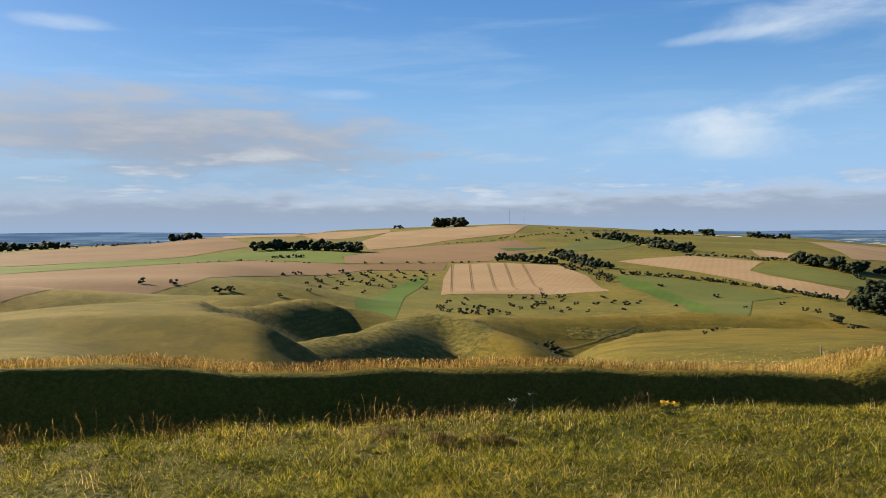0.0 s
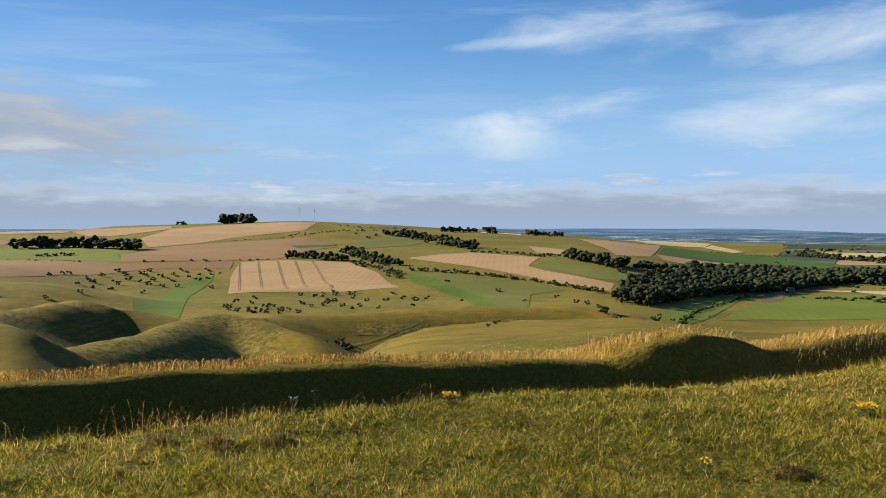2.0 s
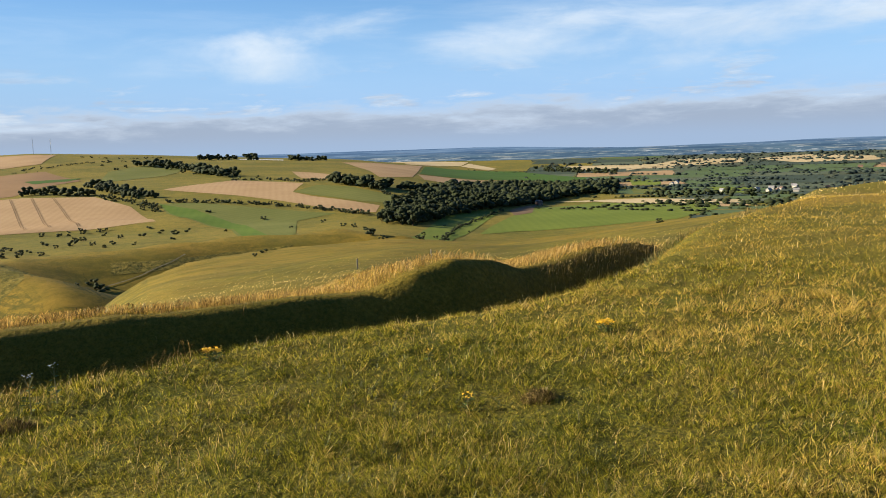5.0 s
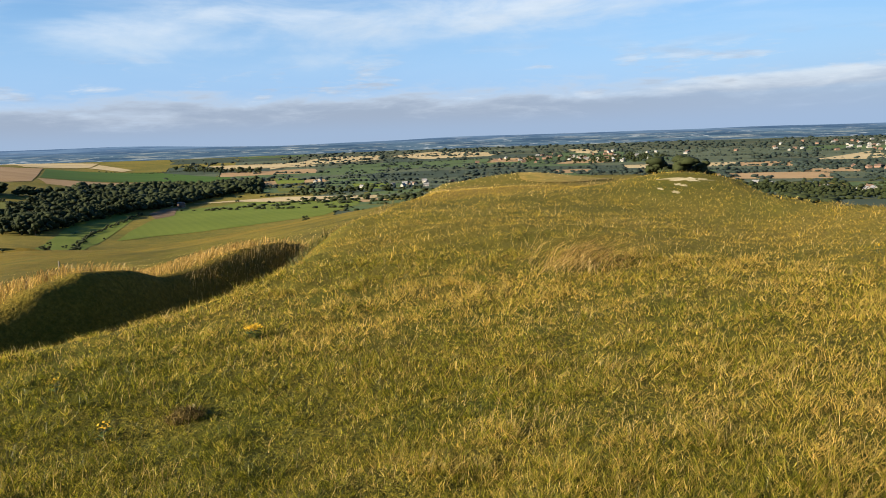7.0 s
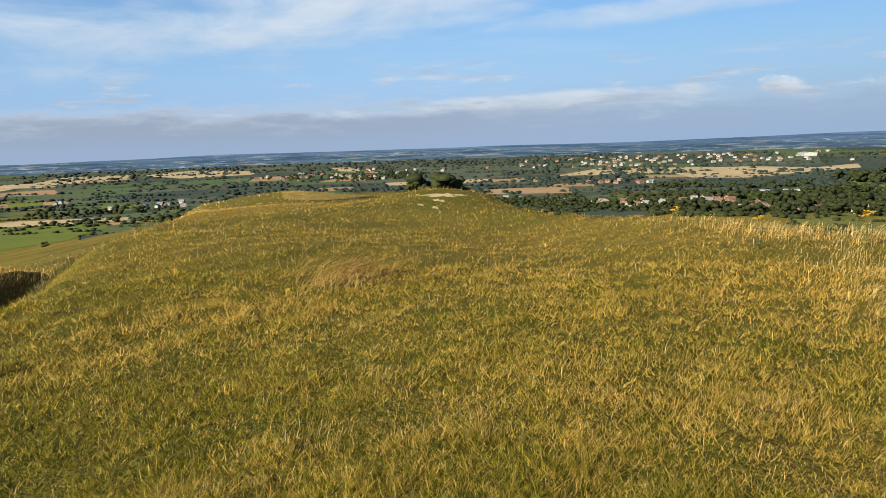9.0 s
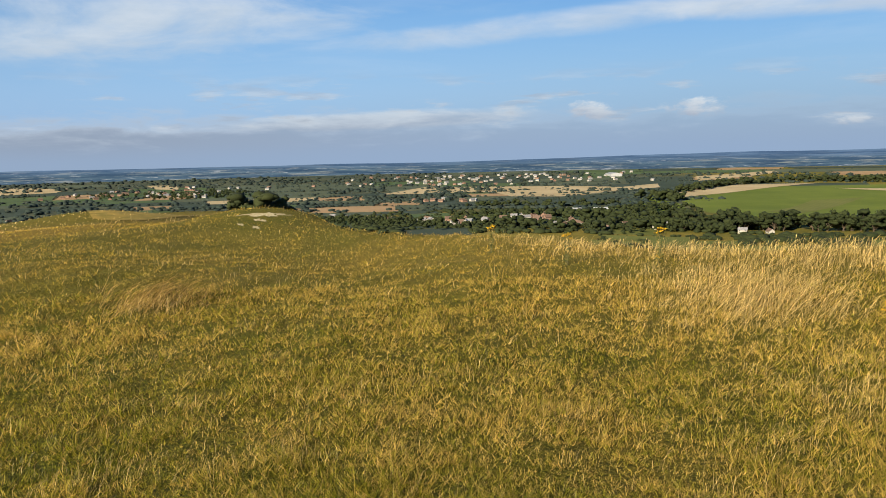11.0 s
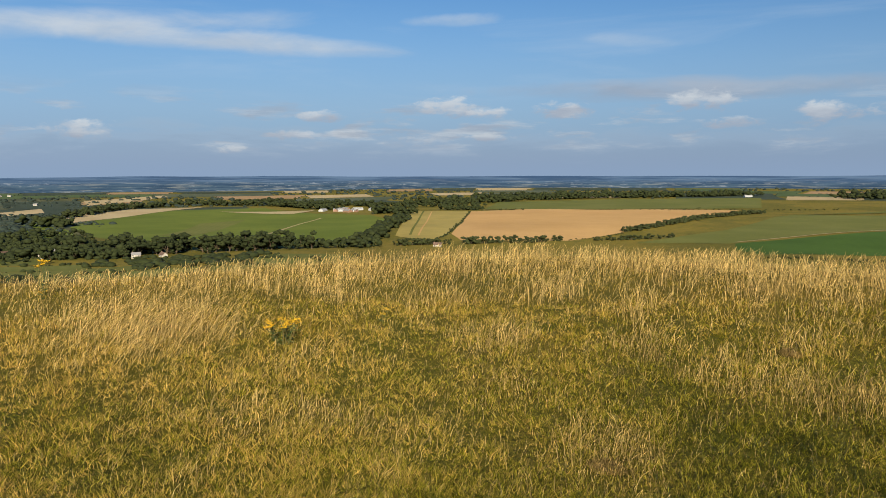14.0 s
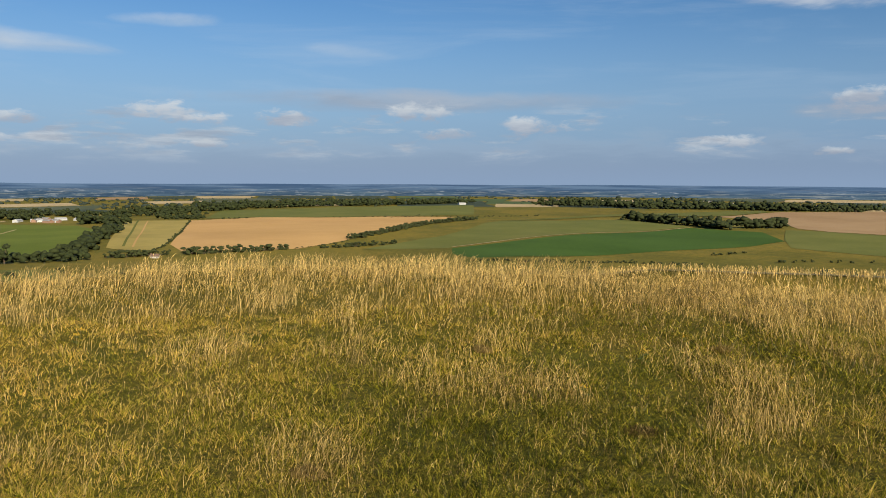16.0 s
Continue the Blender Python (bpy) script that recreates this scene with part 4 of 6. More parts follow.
def make_vale():
    sheets = {k: ([], []) for k in ("hazy_lush", "hazy_dull", "hazy_dark", "pale", "stubble", "olive", "meadow")}
    clumps = []
    r = 600.0
    while r < 3500:
        deep = r * VALE.uniform(0.055, 0.095)
        a = 38.0
        while a < 184:
            wide = math.degrees(VALE.uniform(0.05, 0.13))
            am, rm = a + wide / 2, r + deep / 2
            if open_vale(rm, am):
                jit = lambda: VALE.uniform(-0.12, 0.12)
                quad = []
                for u, v in ((0, 0), (0, 1), (1, 1), (1, 0)):
                    aa, rr = radians(a + (u + jit()) * wide), r + (v + jit()) * deep
                    quad.append((rr * math.sin(aa), rr * math.cos(aa)))
                wooded = (2900 < rm < 3500 and 46 < am < 88 and VALE.rand() < 0.8) or VALE.rand() < (0.17 if am < 104 else 0.32)
                kind = VALE.choice(["olive", "meadow"]) if rm < 1000 and am > 96 else VALE.choice(["hazy_lush", "hazy_dull", "hazy_dark", "pale", "stubble"], p=[0.27, 0.32, 0.31, 0.05, 0.05] if am < 104 else [0.12, 0.16, 0.30, 0.24, 0.18])
                if wooded:
                    gap = 0.0115 * rm
                    for _ in range(int(deep * rm * radians(wide) / gap ** 2 * 0.6)):
                        u, v = VALE.rand(2)
                        aa, rr = radians(a + u * wide), r + v * deep
                        clumps.append((rr * math.sin(aa), rr * math.cos(aa), VALE.uniform(3.2, 6.5)))
                else:
                    drape("field", quad, kind, 0.5, sheets[kind])
                for (ax, ay), (bx, by) in (quad[:2], quad[1:3], quad[2:]):
                    if VALE.rand() < (0.62 if rm < 2300 else 0.5):
                        n = int(math.hypot(bx - ax, by - ay) / (0.0066 * rm))
                        for u in VALE.rand(n):
                            clumps.append((ax + u * (bx - ax), ay + u * (by - ay), VALE.choice([1.0, 1.5, 2.2, 3.6]) * (0.9 if rm < 2300 else 0.6)))
            a += wide
        r += deep
    names = {"hazy_lush": "bright green", "hazy_dull": "dull green", "hazy_dark": "dark green", "pale": "pale straw-coloured", "stubble": "tan", "olive": "olive green", "meadow": "soft green"}
    for k, (v, f) in sheets.items():
        tagged(new("vale_fields", mesh("vale_fields", v, f, [k], True)), names[k] + " small fields across the wide vale", "fields", kind="stuff")
    # single trees and thickets dotted about the pastures
    for _ in range(230):
        aa, rr = radians(VALE.uniform(44, 104)), 1000 * 3.3 ** VALE.rand()
        across, long = aa + VALE.uniform(-0.5, 0.5) + math.pi / 2, VALE.uniform(60, 300)
        for u in VALE.uniform(-0.5, 0.5, int(long / (0.0042 * rr + 4))):
            d = VALE.uniform(-0.004, 0.004) * rr
            clumps.append((rr * math.sin(aa) + u * long * math.sin(across) + d * math.sin(aa), rr * math.cos(aa) + u * long * math.cos(across) + d * math.cos(aa), VALE.choice([2.4, 3.4, 4.6])))
    for _ in range(1300):
        aa, rr = radians(VALE.uniform(47, 103)), VALE.uniform(1000, 3300)
        if VALE.rand() < 0.5 + 0.5 * float(waves(rr * math.sin(aa), rr * math.cos(aa), 260, 61)):
            clumps.append((rr * math.sin(aa), rr * math.cos(aa), VALE.choice([1.3, 2.0, 3.0, 4.4])))
    # hedgerow trees and copses, far off
    c = np.array(clumps)
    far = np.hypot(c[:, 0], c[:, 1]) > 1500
    # beyond 1500 m the foliage colour carries the blue of haze
    set_clumps(c[far], "hazy_leaf")
    c = c[~far]
    c[:, 2] *= 0.75
    set_clumps(c, "leaf")


def set_clumps(c, material):
    z = height(c[:, 0], c[:, 1])
    bv, bf = np.array(SMALL[0]), np.array(SMALL[1])
    size = c[:, 2] * VALE.uniform(0.8, 1.2, len(c))
    shape = VALE.uniform(0.7, 1.3, (len(c), len(bv), 1)) * bv[None] * size[:, None, None] * np.array([1.5, 1.5, 0.75])
    verts = shape + np.stack([c[:, 0], c[:, 1], z + 0.45 * size], -1)[:, None]
    tris = (bf[None] + (np.arange(len(c)) * len(bv))[:, None, None]).reshape(-1, 3)
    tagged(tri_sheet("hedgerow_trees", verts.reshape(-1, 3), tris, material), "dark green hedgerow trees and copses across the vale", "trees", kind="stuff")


def tri_sheet(name, verts, tris, material):
    """A large mesh straight from arrays."""
    me = bpy.data.meshes.new(name)
    me.vertices.add(len(verts))
    me.vertices.foreach_set("co", np.ascontiguousarray(verts, np.float32).ravel())
    me.loops.add(tris.size)
    me.loops.foreach_set("vertex_index", np.ascontiguousarray(tris, np.int32).ravel())
    me.polygons.add(len(tris))
    me.polygons.foreach_set("loop_start", np.arange(0, tris.size, 3, dtype=np.int32))
    me.materials.append(M[material])
    me.update(calc_edges=True)
    return new(name, me)


# ---- trees, hedges and bushes ----
def make_ball(level):
    bm = bmesh.new()
    bmesh.ops.create_icosphere(bm, subdivisions=level, radius=1)
    out = [tuple(v.co) for v in bm.verts], [tuple(v.index for v in f.verts) for f in bm.faces]
    bm.free()
    return out


SMALL = make_ball(1)


def blob(rng, c, r, verts, faces):
    """One leafy clump: a rough, uneven lump."""
    base = len(verts)
    q = Euler(rng.uniform(0, math.tau, 3)).to_matrix()
    for v in SMALL[0]:
        k = r * rng.uniform(0.5, 1.4)
        p = q @ Vector(v)
        verts.append((c[0] + p[0] * k, c[1] + p[1] * k, c[2] + p[2] * k * 0.85))
    faces.extend([tuple(base + i for i in f) for f in SMALL[1]])


def leaves(rng, c, r, count, size, verts, faces):
    """Sprays of leaf standing out of a clump."""
    for _ in range(count):
        d = Vector(rng.normal(size=3)).normalized()
        p = Vector(c) + d * r * rng.uniform(0.85, 1.3)
        u = Vector(rng.normal(size=3)).normalized() * size * rng.uniform(0.6, 1.3)
        v = u.cross(d).normalized() * size * rng.uniform(0.5, 1.0)
        b = len(verts)
        verts.extend([tuple(p - u), tuple(p + v), tuple(p + u + d * size * 0.5)])
        faces.append((b, b + 1, b + 2))


def limb(verts, faces, a, b, ra, rb, sides=6):
    a, b = Vector(a), Vector(b)
    d = (b - a).normalized()
    s = d.orthogonal().normalized()
    t = d.cross(s)
    n = len(verts)
    for p, r in ((a, ra), (b, rb)):
        for i in range(sides):
            w = math.tau * i / sides
            verts.append(tuple(p + (s * math.cos(w) + t * math.sin(w)) * r))
    for i in range(sides):
        k = (i + 1) % sides
        faces.append((n + i, n + k, n + sides + k, n + sides + i))


def make_tree(kind, seed):
    """A tree 1 m tall, to be scaled: tapered trunk, limbs and a broken crown."""
    rng = np.random.RandomState(seed)
    bush = kind == "bush"
    tv, tf = [], []
    trunk = 0.07 if bush else 0.17
    lean = rng.uniform(-0.04, 0.04, 2)
    limb(tv, tf, (0, 0, -0.06), (lean[0], lean[1], trunk), 0.035, 0.024)
    cv, cf, mv, mf = [], [], [], []
    n = 6 if bush else 8
    for i in range(n):
        a = math.tau * (i * 0.382 + rng.uniform(-0.06, 0.06))
        h = rng.uniform(0.10, 0.62) if bush else rng.uniform(0.22, 0.84)
        reach = (0.42 if bush else 0.31) * math.sqrt(max(0.05, 1 - ((h - 0.42) / 0.52) ** 2)) * rng.uniform(0.55, 1.05)
        c = (lean[0] + math.cos(a) * reach, lean[1] + math.sin(a) * reach, h)
        limb(tv, tf, (lean[0], lean[1], trunk * rng.uniform(0.6, 1)), c, 0.013, 0.004, 4)
        if i < 3:
            blob(rng, c, 0.29, mv, mf)
        blob(rng, c, 0.17 if bush else 0.14, cv, cf)
        for _ in range(3):
            d = rng.normal(size=3)
            d = d / np.linalg.norm(d)
            k = (c[0] + d[0] * 0.12, c[1] + d[1] * 0.12, max(0.1, c[2] + d[2] * 0.11))
            r = rng.uniform(0.075, 0.125) if bush else rng.uniform(0.07, 0.12)
            blob(rng, k, r, cv, cf)
            leaves(rng, k, r, 9, 0.026, cv, cf)
    leaf = "scrub" if bush else "leaf"
    label = "dark green rounded hawthorn bush on open turf" if bush else "dense dark green broadleaf tree in full leaf"
    ob = thing("bush" if bush else "tree", label, "bush" if bush else "tree", "hawthorn bushes" if bush else "woodland trees")
    part("trunk", mesh("trunk", tv, tf, ["bark"]), "", ob)
    part("crown", mesh("crown", cv, cf, [leaf], True), "", ob)
    SHAPES.setdefault(kind, []).append((np.array(mv), np.array(mf)))
    return ob


SHAPES = {}
KINDS = {"tree": [make_tree("tree", s) for s in (11, 12, 13, 14, 15)], "bush": [make_tree("bush", s) for s in (21, 22, 23, 24)]}
PLACES = []
TREES = np.random.RandomState(77)


def plant(kind, x, y, h):
    """Notes a tree or bush of that height."""
    PLACES.append((kind, x, y, h, h * TREES.uniform(0.9, 1.5), TREES.uniform(0, math.tau), TREES.randint(len(KINDS[kind]))))


def set_trees():
    """Sets the nearer ones out singly; the rest of each kind, far off, as one mass."""
    for kind, tag in (("tree", "dark green woods and shelter belts on the downs"), ("bush", "dark green scrub and hedges scattered over the downs")):
        spots = sorted((p for p in PLACES if p[0] == kind), key=lambda p: math.hypot(p[1], p[2]) / p[3])
        used = set()
        verts, tris, count = [], [], 0
        for i, (_, x, y, h, wide, turn, k) in enumerate(spots):
            z = float(height(x, y))
            if i < 295:
                ob = KINDS[kind][k]
                m = Matrix.Translation((x, y, z)) @ Matrix.Rotation(turn, 4, "Z")
                if k not in used:
                    used.add(k)
                    ob.matrix_basis = m @ Matrix.Diagonal((wide, wide, h, 1))
                else:
                    c = copy_thing(ob, m)
                    c.scale = (wide, wide, h)
                continue
            v, f = SHAPES[kind][k]
            s, c = math.sin(turn), math.cos(turn)
            verts.append(np.stack([x + wide * (v[:, 0] * c - v[:, 1] * s), y + wide * (v[:, 0] * s + v[:, 1] * c), z + h * v[:, 2]], -1))
            tris.append(f + count)
            count += len(v)
        if verts:
            tagged(tri_sheet("far_woods" if kind == "tree" else "far_scrub", np.concatenate(verts), np.concatenate(tris), "leaf" if kind == "tree" else "scrub"), tag, "trees" if kind == "tree" else "scrub", kind="stuff")


def hedge(line, h, gap, kind, wide):
    """A row of trees or bushes along a line."""
    for (ax, ay), (bx, by) in zip(line, line[1:]):
        n = max(1, int(math.hypot(bx - ax, by - ay) / gap))
        for i in range(n):
            u = (i + TREES.uniform(0, 0.9)) / n
            plant(kind, ax + u * (bx - ax) + TREES.uniform(-wide, wide) / 2, ay + u * (by - ay) + TREES.uniform(-wide, wide) / 2, h * TREES.uniform(0.65, 1.2))


def wood(poly, h, gap):
    """Trees all over a piece of ground."""
    xs, ys = [p[0] for p in poly], [p[1] for p in poly]
    x = min(xs)
    while x < max(xs):
        y = min(ys)
        while y < max(ys):
            px, py = x + TREES.uniform(0, gap), y + TREES.uniform(0, gap)
            if inside(px, py, poly):
                plant("tree", px, py, h * TREES.uniform(0.55, 1.3))
            y += gap
        x += gap


def bushes(places, h):
    for x, y in places:
        plant("bush", x + TREES.uniform(-3, 3) * h / 6, y + TREES.uniform(-3, 3) * h / 6, h * TREES.uniform(0.7, 1.25))


# the high ridge and the downs
hedge([(-21, 2441), (0, 2480), (21, 2480), (42, 2480), (58, 2404)], 24, 2.8, "tree", 30)
hedge([(-152, 2465), (-118, 2416)], 9, 5.6, "tree", 6)
hedge([(-368, 1576), (-307, 1639), (-233, 1611), (-162, 1548)], 18, 3.6, "tree", 26)
hedge([(-1035, 1864), (-1023, 1967), (-900, 1891)], 17, 4.0, "tree", 24)
hedge([(-870, 1892), (-846, 1930), (-791, 1912), (-807, 2094), (-766, 2167)], 7, 18.2, "tree", 4)
hedge([(-734, 2127), (-702, 2138), (-655, 2111)], 17, 3.6, "tree", 30)
hedge([(-302, 1386), (-276, 1396), (-245, 1406)], 7, 6.3, "bush", 8)
hedge([(-124, 1256), (-76, 1267), (-4, 1269), (77, 1271)], 5, 18.2, "bush", 4)
hedge([(-410, 1193), (-343, 1329), (-200, 1261)], 3.5, 21.0, "bush", 4)
hedge([(83, 1282), (106, 1296), (130, 1255), (174, 1223)], 12, 4.4, "tree", 10)
hedge([(201, 1391), (201, 1257), (220, 1212), (225, 1135)], 10, 3.2, "tree", 34)
hedge([(184, 1207), (198, 1140), (212, 1085), (212, 1013)], 7, 7.0, "bush", 24)
hedge([(370, 1896), (407, 1818), (445, 1719), (449, 1495)], 15, 3.6, "tree", 40)
hedge([(582, 2188), (651, 2237), (698, 2223)], 13, 4.0, "tree", 12)
hedge([(721, 2216), (747, 2207)], 20, 3.6, "tree", 20)
hedge([(826, 2179), (880, 2158), (929, 2137)], 14, 3.6, "tree", 20)
hedge([(282, 2260), (337, 2205), (392, 2162), (505, 2257)], 5, 16.8, "bush", 10)
hedge([(124, 1831), (247, 1981), (370, 2043)], 6, 14.0, "bush", 24)
hedge([(-5, 1724), (83, 1779), (160, 1796)], 3.5, 15.4, "bush", 4)
hedge([(241, 1086), (306, 1039), (368, 958), (401, 876), (407, 838)], 7, 6.3, "bush", 10)
hedge([(425, 1380), (490, 1340), (485, 1211), (549, 1258)], 7, 11.2, "bush", 4)
hedge([(502, 1141), (512, 1141), (517, 1114), (527, 1085), (536, 1057)], 16, 4.0, "tree", 22)
hedge([(220, 452), (221, 441), (222, 432), (223, 424)], 6, 5.6, "bush", 6)
bushes([(-96, 938), (-62, 1000), (-77, 996), (-104, 1098), (-92, 1060), (-67, 1155), (-55, 1091), (-39, 1066), (-133, 1105), (-144, 1148), (-122, 719), (-157, 1014), (-168, 978), (-160, 1091)], 6)
bushes([(-24, 989), (2, 779), (-6, 722), (-0, 691), (18, 660), (27, 821), (32, 700), (41, 675), (41, 647), (62, 733), (94, 857), (98, 772), (124, 833), (111, 873), (80, 720), (114, 705)], 6)
bushes([(221, 764), (178, 780), (172, 806), (194, 799), (159, 705), (174, 863), (280, 741), (334, 784), (324, 710), (324, 688), (301, 873), (264, 963)], 5)
bushes([(-165, 507), (-191, 677), (-186, 685), (-180, 682), (-143, 686), (-107, 1049), (-96, 1085), (-75, 1113), (-32, 1146), (-15, 1122), (-94, 1022), (-71, 1055), (-164, 1028), (-194, 1078), (-229, 478), (-225, 500), (-239, 486), (-215, 486), (-263, 687), (-235, 692)], 6)
bushes([(66, 201)], 1.1)
bushes([(75, 218)], 2.4)
bushes([(178, 429), (191, 428), (153, 434)], 2.6)
bushes([(47, 401), (54, 401), (57, 397), (52, 406)], 4.5)
bushes([(-105, 439), (-90, 446), (-54, 227), (-55, 221)], 3)
# the wood in the valley mouth
wood([(370, 726), (464, 878), (536, 949), (845, 1297), (1092, 1422), (1205, 1349), (1321, 1370), (1156, 1202), (1002, 1131), (841, 1049), (702, 929), (615, 876), (518, 809), (391, 695)], 15, 10)
hedge([(510, 1159), (525, 1135), (549, 1107), (568, 1073), (646, 1071)], 15, 4.4, "tree", 20)
hedge([(526, 1019), (526, 1000)], 8, 5.6, "bush", 4)
hedge([(246, 432), (439, 687), (623, 862)], 4, 7.0, "bush", 4)
hedge([(1467, 2213), (1547, 2070), (1663, 2100)], 5, 14.0, "bush", 4)
hedge([(1671, 2083), (1663, 1928), (1639, 1711)], 14, 5.2, "tree", 60)
hedge([(1190, 1420), (1088, 1219), (1058, 1098)], 12, 4.4, "tree", 30)
hedge([(1075, 1049), (1090, 1014), (1121, 986), (1113, 914), (1094, 856), (1110, 829)], 12, 10.4, "tree", 10)
bushes([(903, 991), (960, 773), (655, 617)], 6)
bushes([(357, 614), (431, 697), (426, 647), (351, 586)], 3)
# village trees and belts round the southern fields
hedge([(1077, -203), (1031, -236), (1021, -276), (991, -311), (986, -354), (956, -389), (945, -432), (935, -488)], 23, 4.0, "tree", 50)
hedge([(1164, -161), (1108, -181), (1009, -204), (958, -273)], 16, 5.6, "tree", 60)
hedge([(1755, -338), (1715, -348), (1665, -362)], 22, 4.0, "tree", 60)
hedge([(1984, -443), (2252, -612), (2374, -784), (2385, -934), (2219, -1053), (1953, -1065), (1851, -1086)], 17, 5.2, "tree", 40)
hedge([(1560, -353), (1479, -349), (1386, -341), (1431, -225), (1541, -282), (1621, -350)], 4, 8.4, "bush", 4)
hedge([(1620, -1042), (1661, -1098), (1616, -1101), (1502, -1055)], 17, 4.0, "tree", 40)
hedge([(1387, -963), (1220, -822), (1107, -727), (1020, -652), (958, -593)], 15, 3.6, "tree", 20)
hedge([(1700, -1203), (1684, -1215)], 14, 3.6, "tree", 14)
hedge([(1590, -1227), (1563, -1252), (1539, -1272), (1499, -1274)], 13, 3.6, "tree", 20)
hedge([(932, -632), (925, -660), (917, -694), (903, -718)], 13, 5.6, "bush", 8)
hedge([(893, -730), (877, -749), (867, -777), (863, -786), (845, -806), (847, -844)], 14, 5.6, "bush", 8)
hedge([(850, -867), (847, -880)], 12, 4.2, "bush", 4)
hedge([(878, -1071), (894, -1140), (921, -1267), (976, -1446), (986, -1581), (982, -1663)], 12, 4.2, "bush", 16)
hedge([(846, -891), (856, -974), (868, -1058)], 3, 9.8, "bush", 4)
hedge([(1457, -1207), (1026, -805), (971, -740)], 4, 8.4, "bush", 4)
hedge([(1315, -1494), (1168, -1605), (1171, -1692), (1183, -1729)], 4, 16.8, "bush", 4)
hedge([(1449, -1287), (1421, -1343)], 6, 8.4, "bush", 4)
hedge([(665, -1832), (616, -1825), (547, -1776), (472, -1729), (389, -1648)], 19, 2.8, "tree", 24)
hedge([(384, -1702), (342, -1711), (299, -1762)], 20, 2.8, "tree", 24)
hedge([(364, -1013), (307, -1002), (269, -1029)], 6, 15.4, "bush", 10)
hedge([(195, -1106), (163, -1142), (116, -1144), (79, -1165)], 6, 15.4, "bush", 4)
hedge([(290, -1149), (273, -1179), (256, -1217)], 5, 5.6, "bush", 8)
hedge([(509, -863), (441, -886), (389, -940), (357, -995), (296, -1012)], 5, 7.0, "bush", 4)
hedge([(1169, -1574), (1130, -1690), (1023, -1792), (930, -1933)], 5, 15.4, "bush", 4)
hedge([(1248, -2565), (1071, -2580), (839, -2561)], 18, 4.4, "tree", 50)
hedge([(816, -2493), (684, -2565), (534, -2584), (362, -2606), (179, -2705)], 18, 4.8, "tree", 70)
wood([(1220, -2440), (700, -2500), (250, -2560), (170, -2760), (760, -2800), (1260, -2720)], 17, 24)
wood([(1900, -1640), (1820, -1900), (1660, -2260), (1760, -2330), (1950, -2000), (2050, -1700)], 17, 24)
hedge([(1758, -2021), (1708, -2200), (1548, -2315), (1583, -2519)], 16, 5.2, "tree", 50)
hedge([(1018, 62), (1035, 14), (986, -37), (974, -86), (952, -148), (955, -199)], 7, 4.0, "tree", 60)
hedge([(1252, 270), (1131, 170), (1043, 99), (1019, 48)], 7, 4.8, "tree", 50)
hedge([(1354, 73), (1402, 1), (1302, -82), (1226, -153)], 9, 6.4, "tree", 50)
hedge([(929, -498), (907, -537), (916, -597)], 14, 4.8, "tree", 30)
hedge([(1297, -29), (1244, -90), (1169, -147), (1083, -190)], 14, 4.8, "tree", 60)
hedge([(1340, -185), (1416, -241), (1459, -295)], 10, 5.6, "tree", 20)
hedge([(2356, -923), (2356, -1118), (2178, -1228), (1847, -1203), (1756, -1289), (1657, -1404)], 15, 4.8, "tree", 50)
hedge([(1863, -1622), (1775, -1889), (1625, -2231), (1479, -2500)], 17, 4.8, "tree", 50)
hedge([(1877, -1328), (1817, -1476), (1775, -1655)], 19, 4.0, "tree", 40)
hedge([(832, -929), (802, -1004), (773, -1056)], 10, 6.3, "bush", 14)
hedge([(1561, 53), (1609, -40), (1589, -140), (1625, -241)], 12, 5.6, "tree", 60)
hedge([(1330, -198), (1370, -252), (1393, -311)], 14, 5.6, "tree", 40)
bushes([(-2, 722), (7, 678), (16, 753), (25, 654), (38, 719), (46, 687), (51, 652), (70, 700), (89, 762), (95, 701), (98, 675), (129, 773), (123, 678), (152, 778), (85, 855), (73, 862), (97, 880), (110, 887), (124, 872), (134, 878)], 5)
bushes([(-134, 969), (-126, 1015), (-120, 1063), (-115, 1120), (-105, 1145), (-89, 1099), (-76, 1077), (-66, 1101), (-56, 1135), (-43, 1112), (-30, 1079), (-23, 1112), (-138, 1051), (-147, 967), (-170, 1047), (-200, 1067), (-204, 1031)], 6)
bushes([(407, 1762), (410, 1674), (416, 1605), (457, 1673), (450, 1565), (334, 1845), (298, 1784), (292, 1909), (280, 2019), (332, 2074), (444, 1472), (447, 1415), (485, 1440)], 7)
hedge([(1019, 51), (1035, 21), (1051, -9), (1004, -39), (988, -62), (972, -133), (962, -178)], 11, 3.6, "tree", 70)
hedge([(1291, 274), (1223, 202), (1114, 144), (1096, 89)], 10, 4.0, "tree", 60)
hedge([(2147, 1130), (2279, 1082), (2291, 963), (2071, 812), (2403, 865), (2209, 709)], 10, 6.4, "tree", 160)
hedge([(1059, -133), (1014, -178), (981, -231), (962, -281)], 12, 3.2, "tree", 60)
# behind the chalk mound
hedge([(43.7, 14.7), (44.0, 13.5), (44.3, 12.3)], 1.75, 0.24, "bush", 0.8)
set_trees()

make_vale()


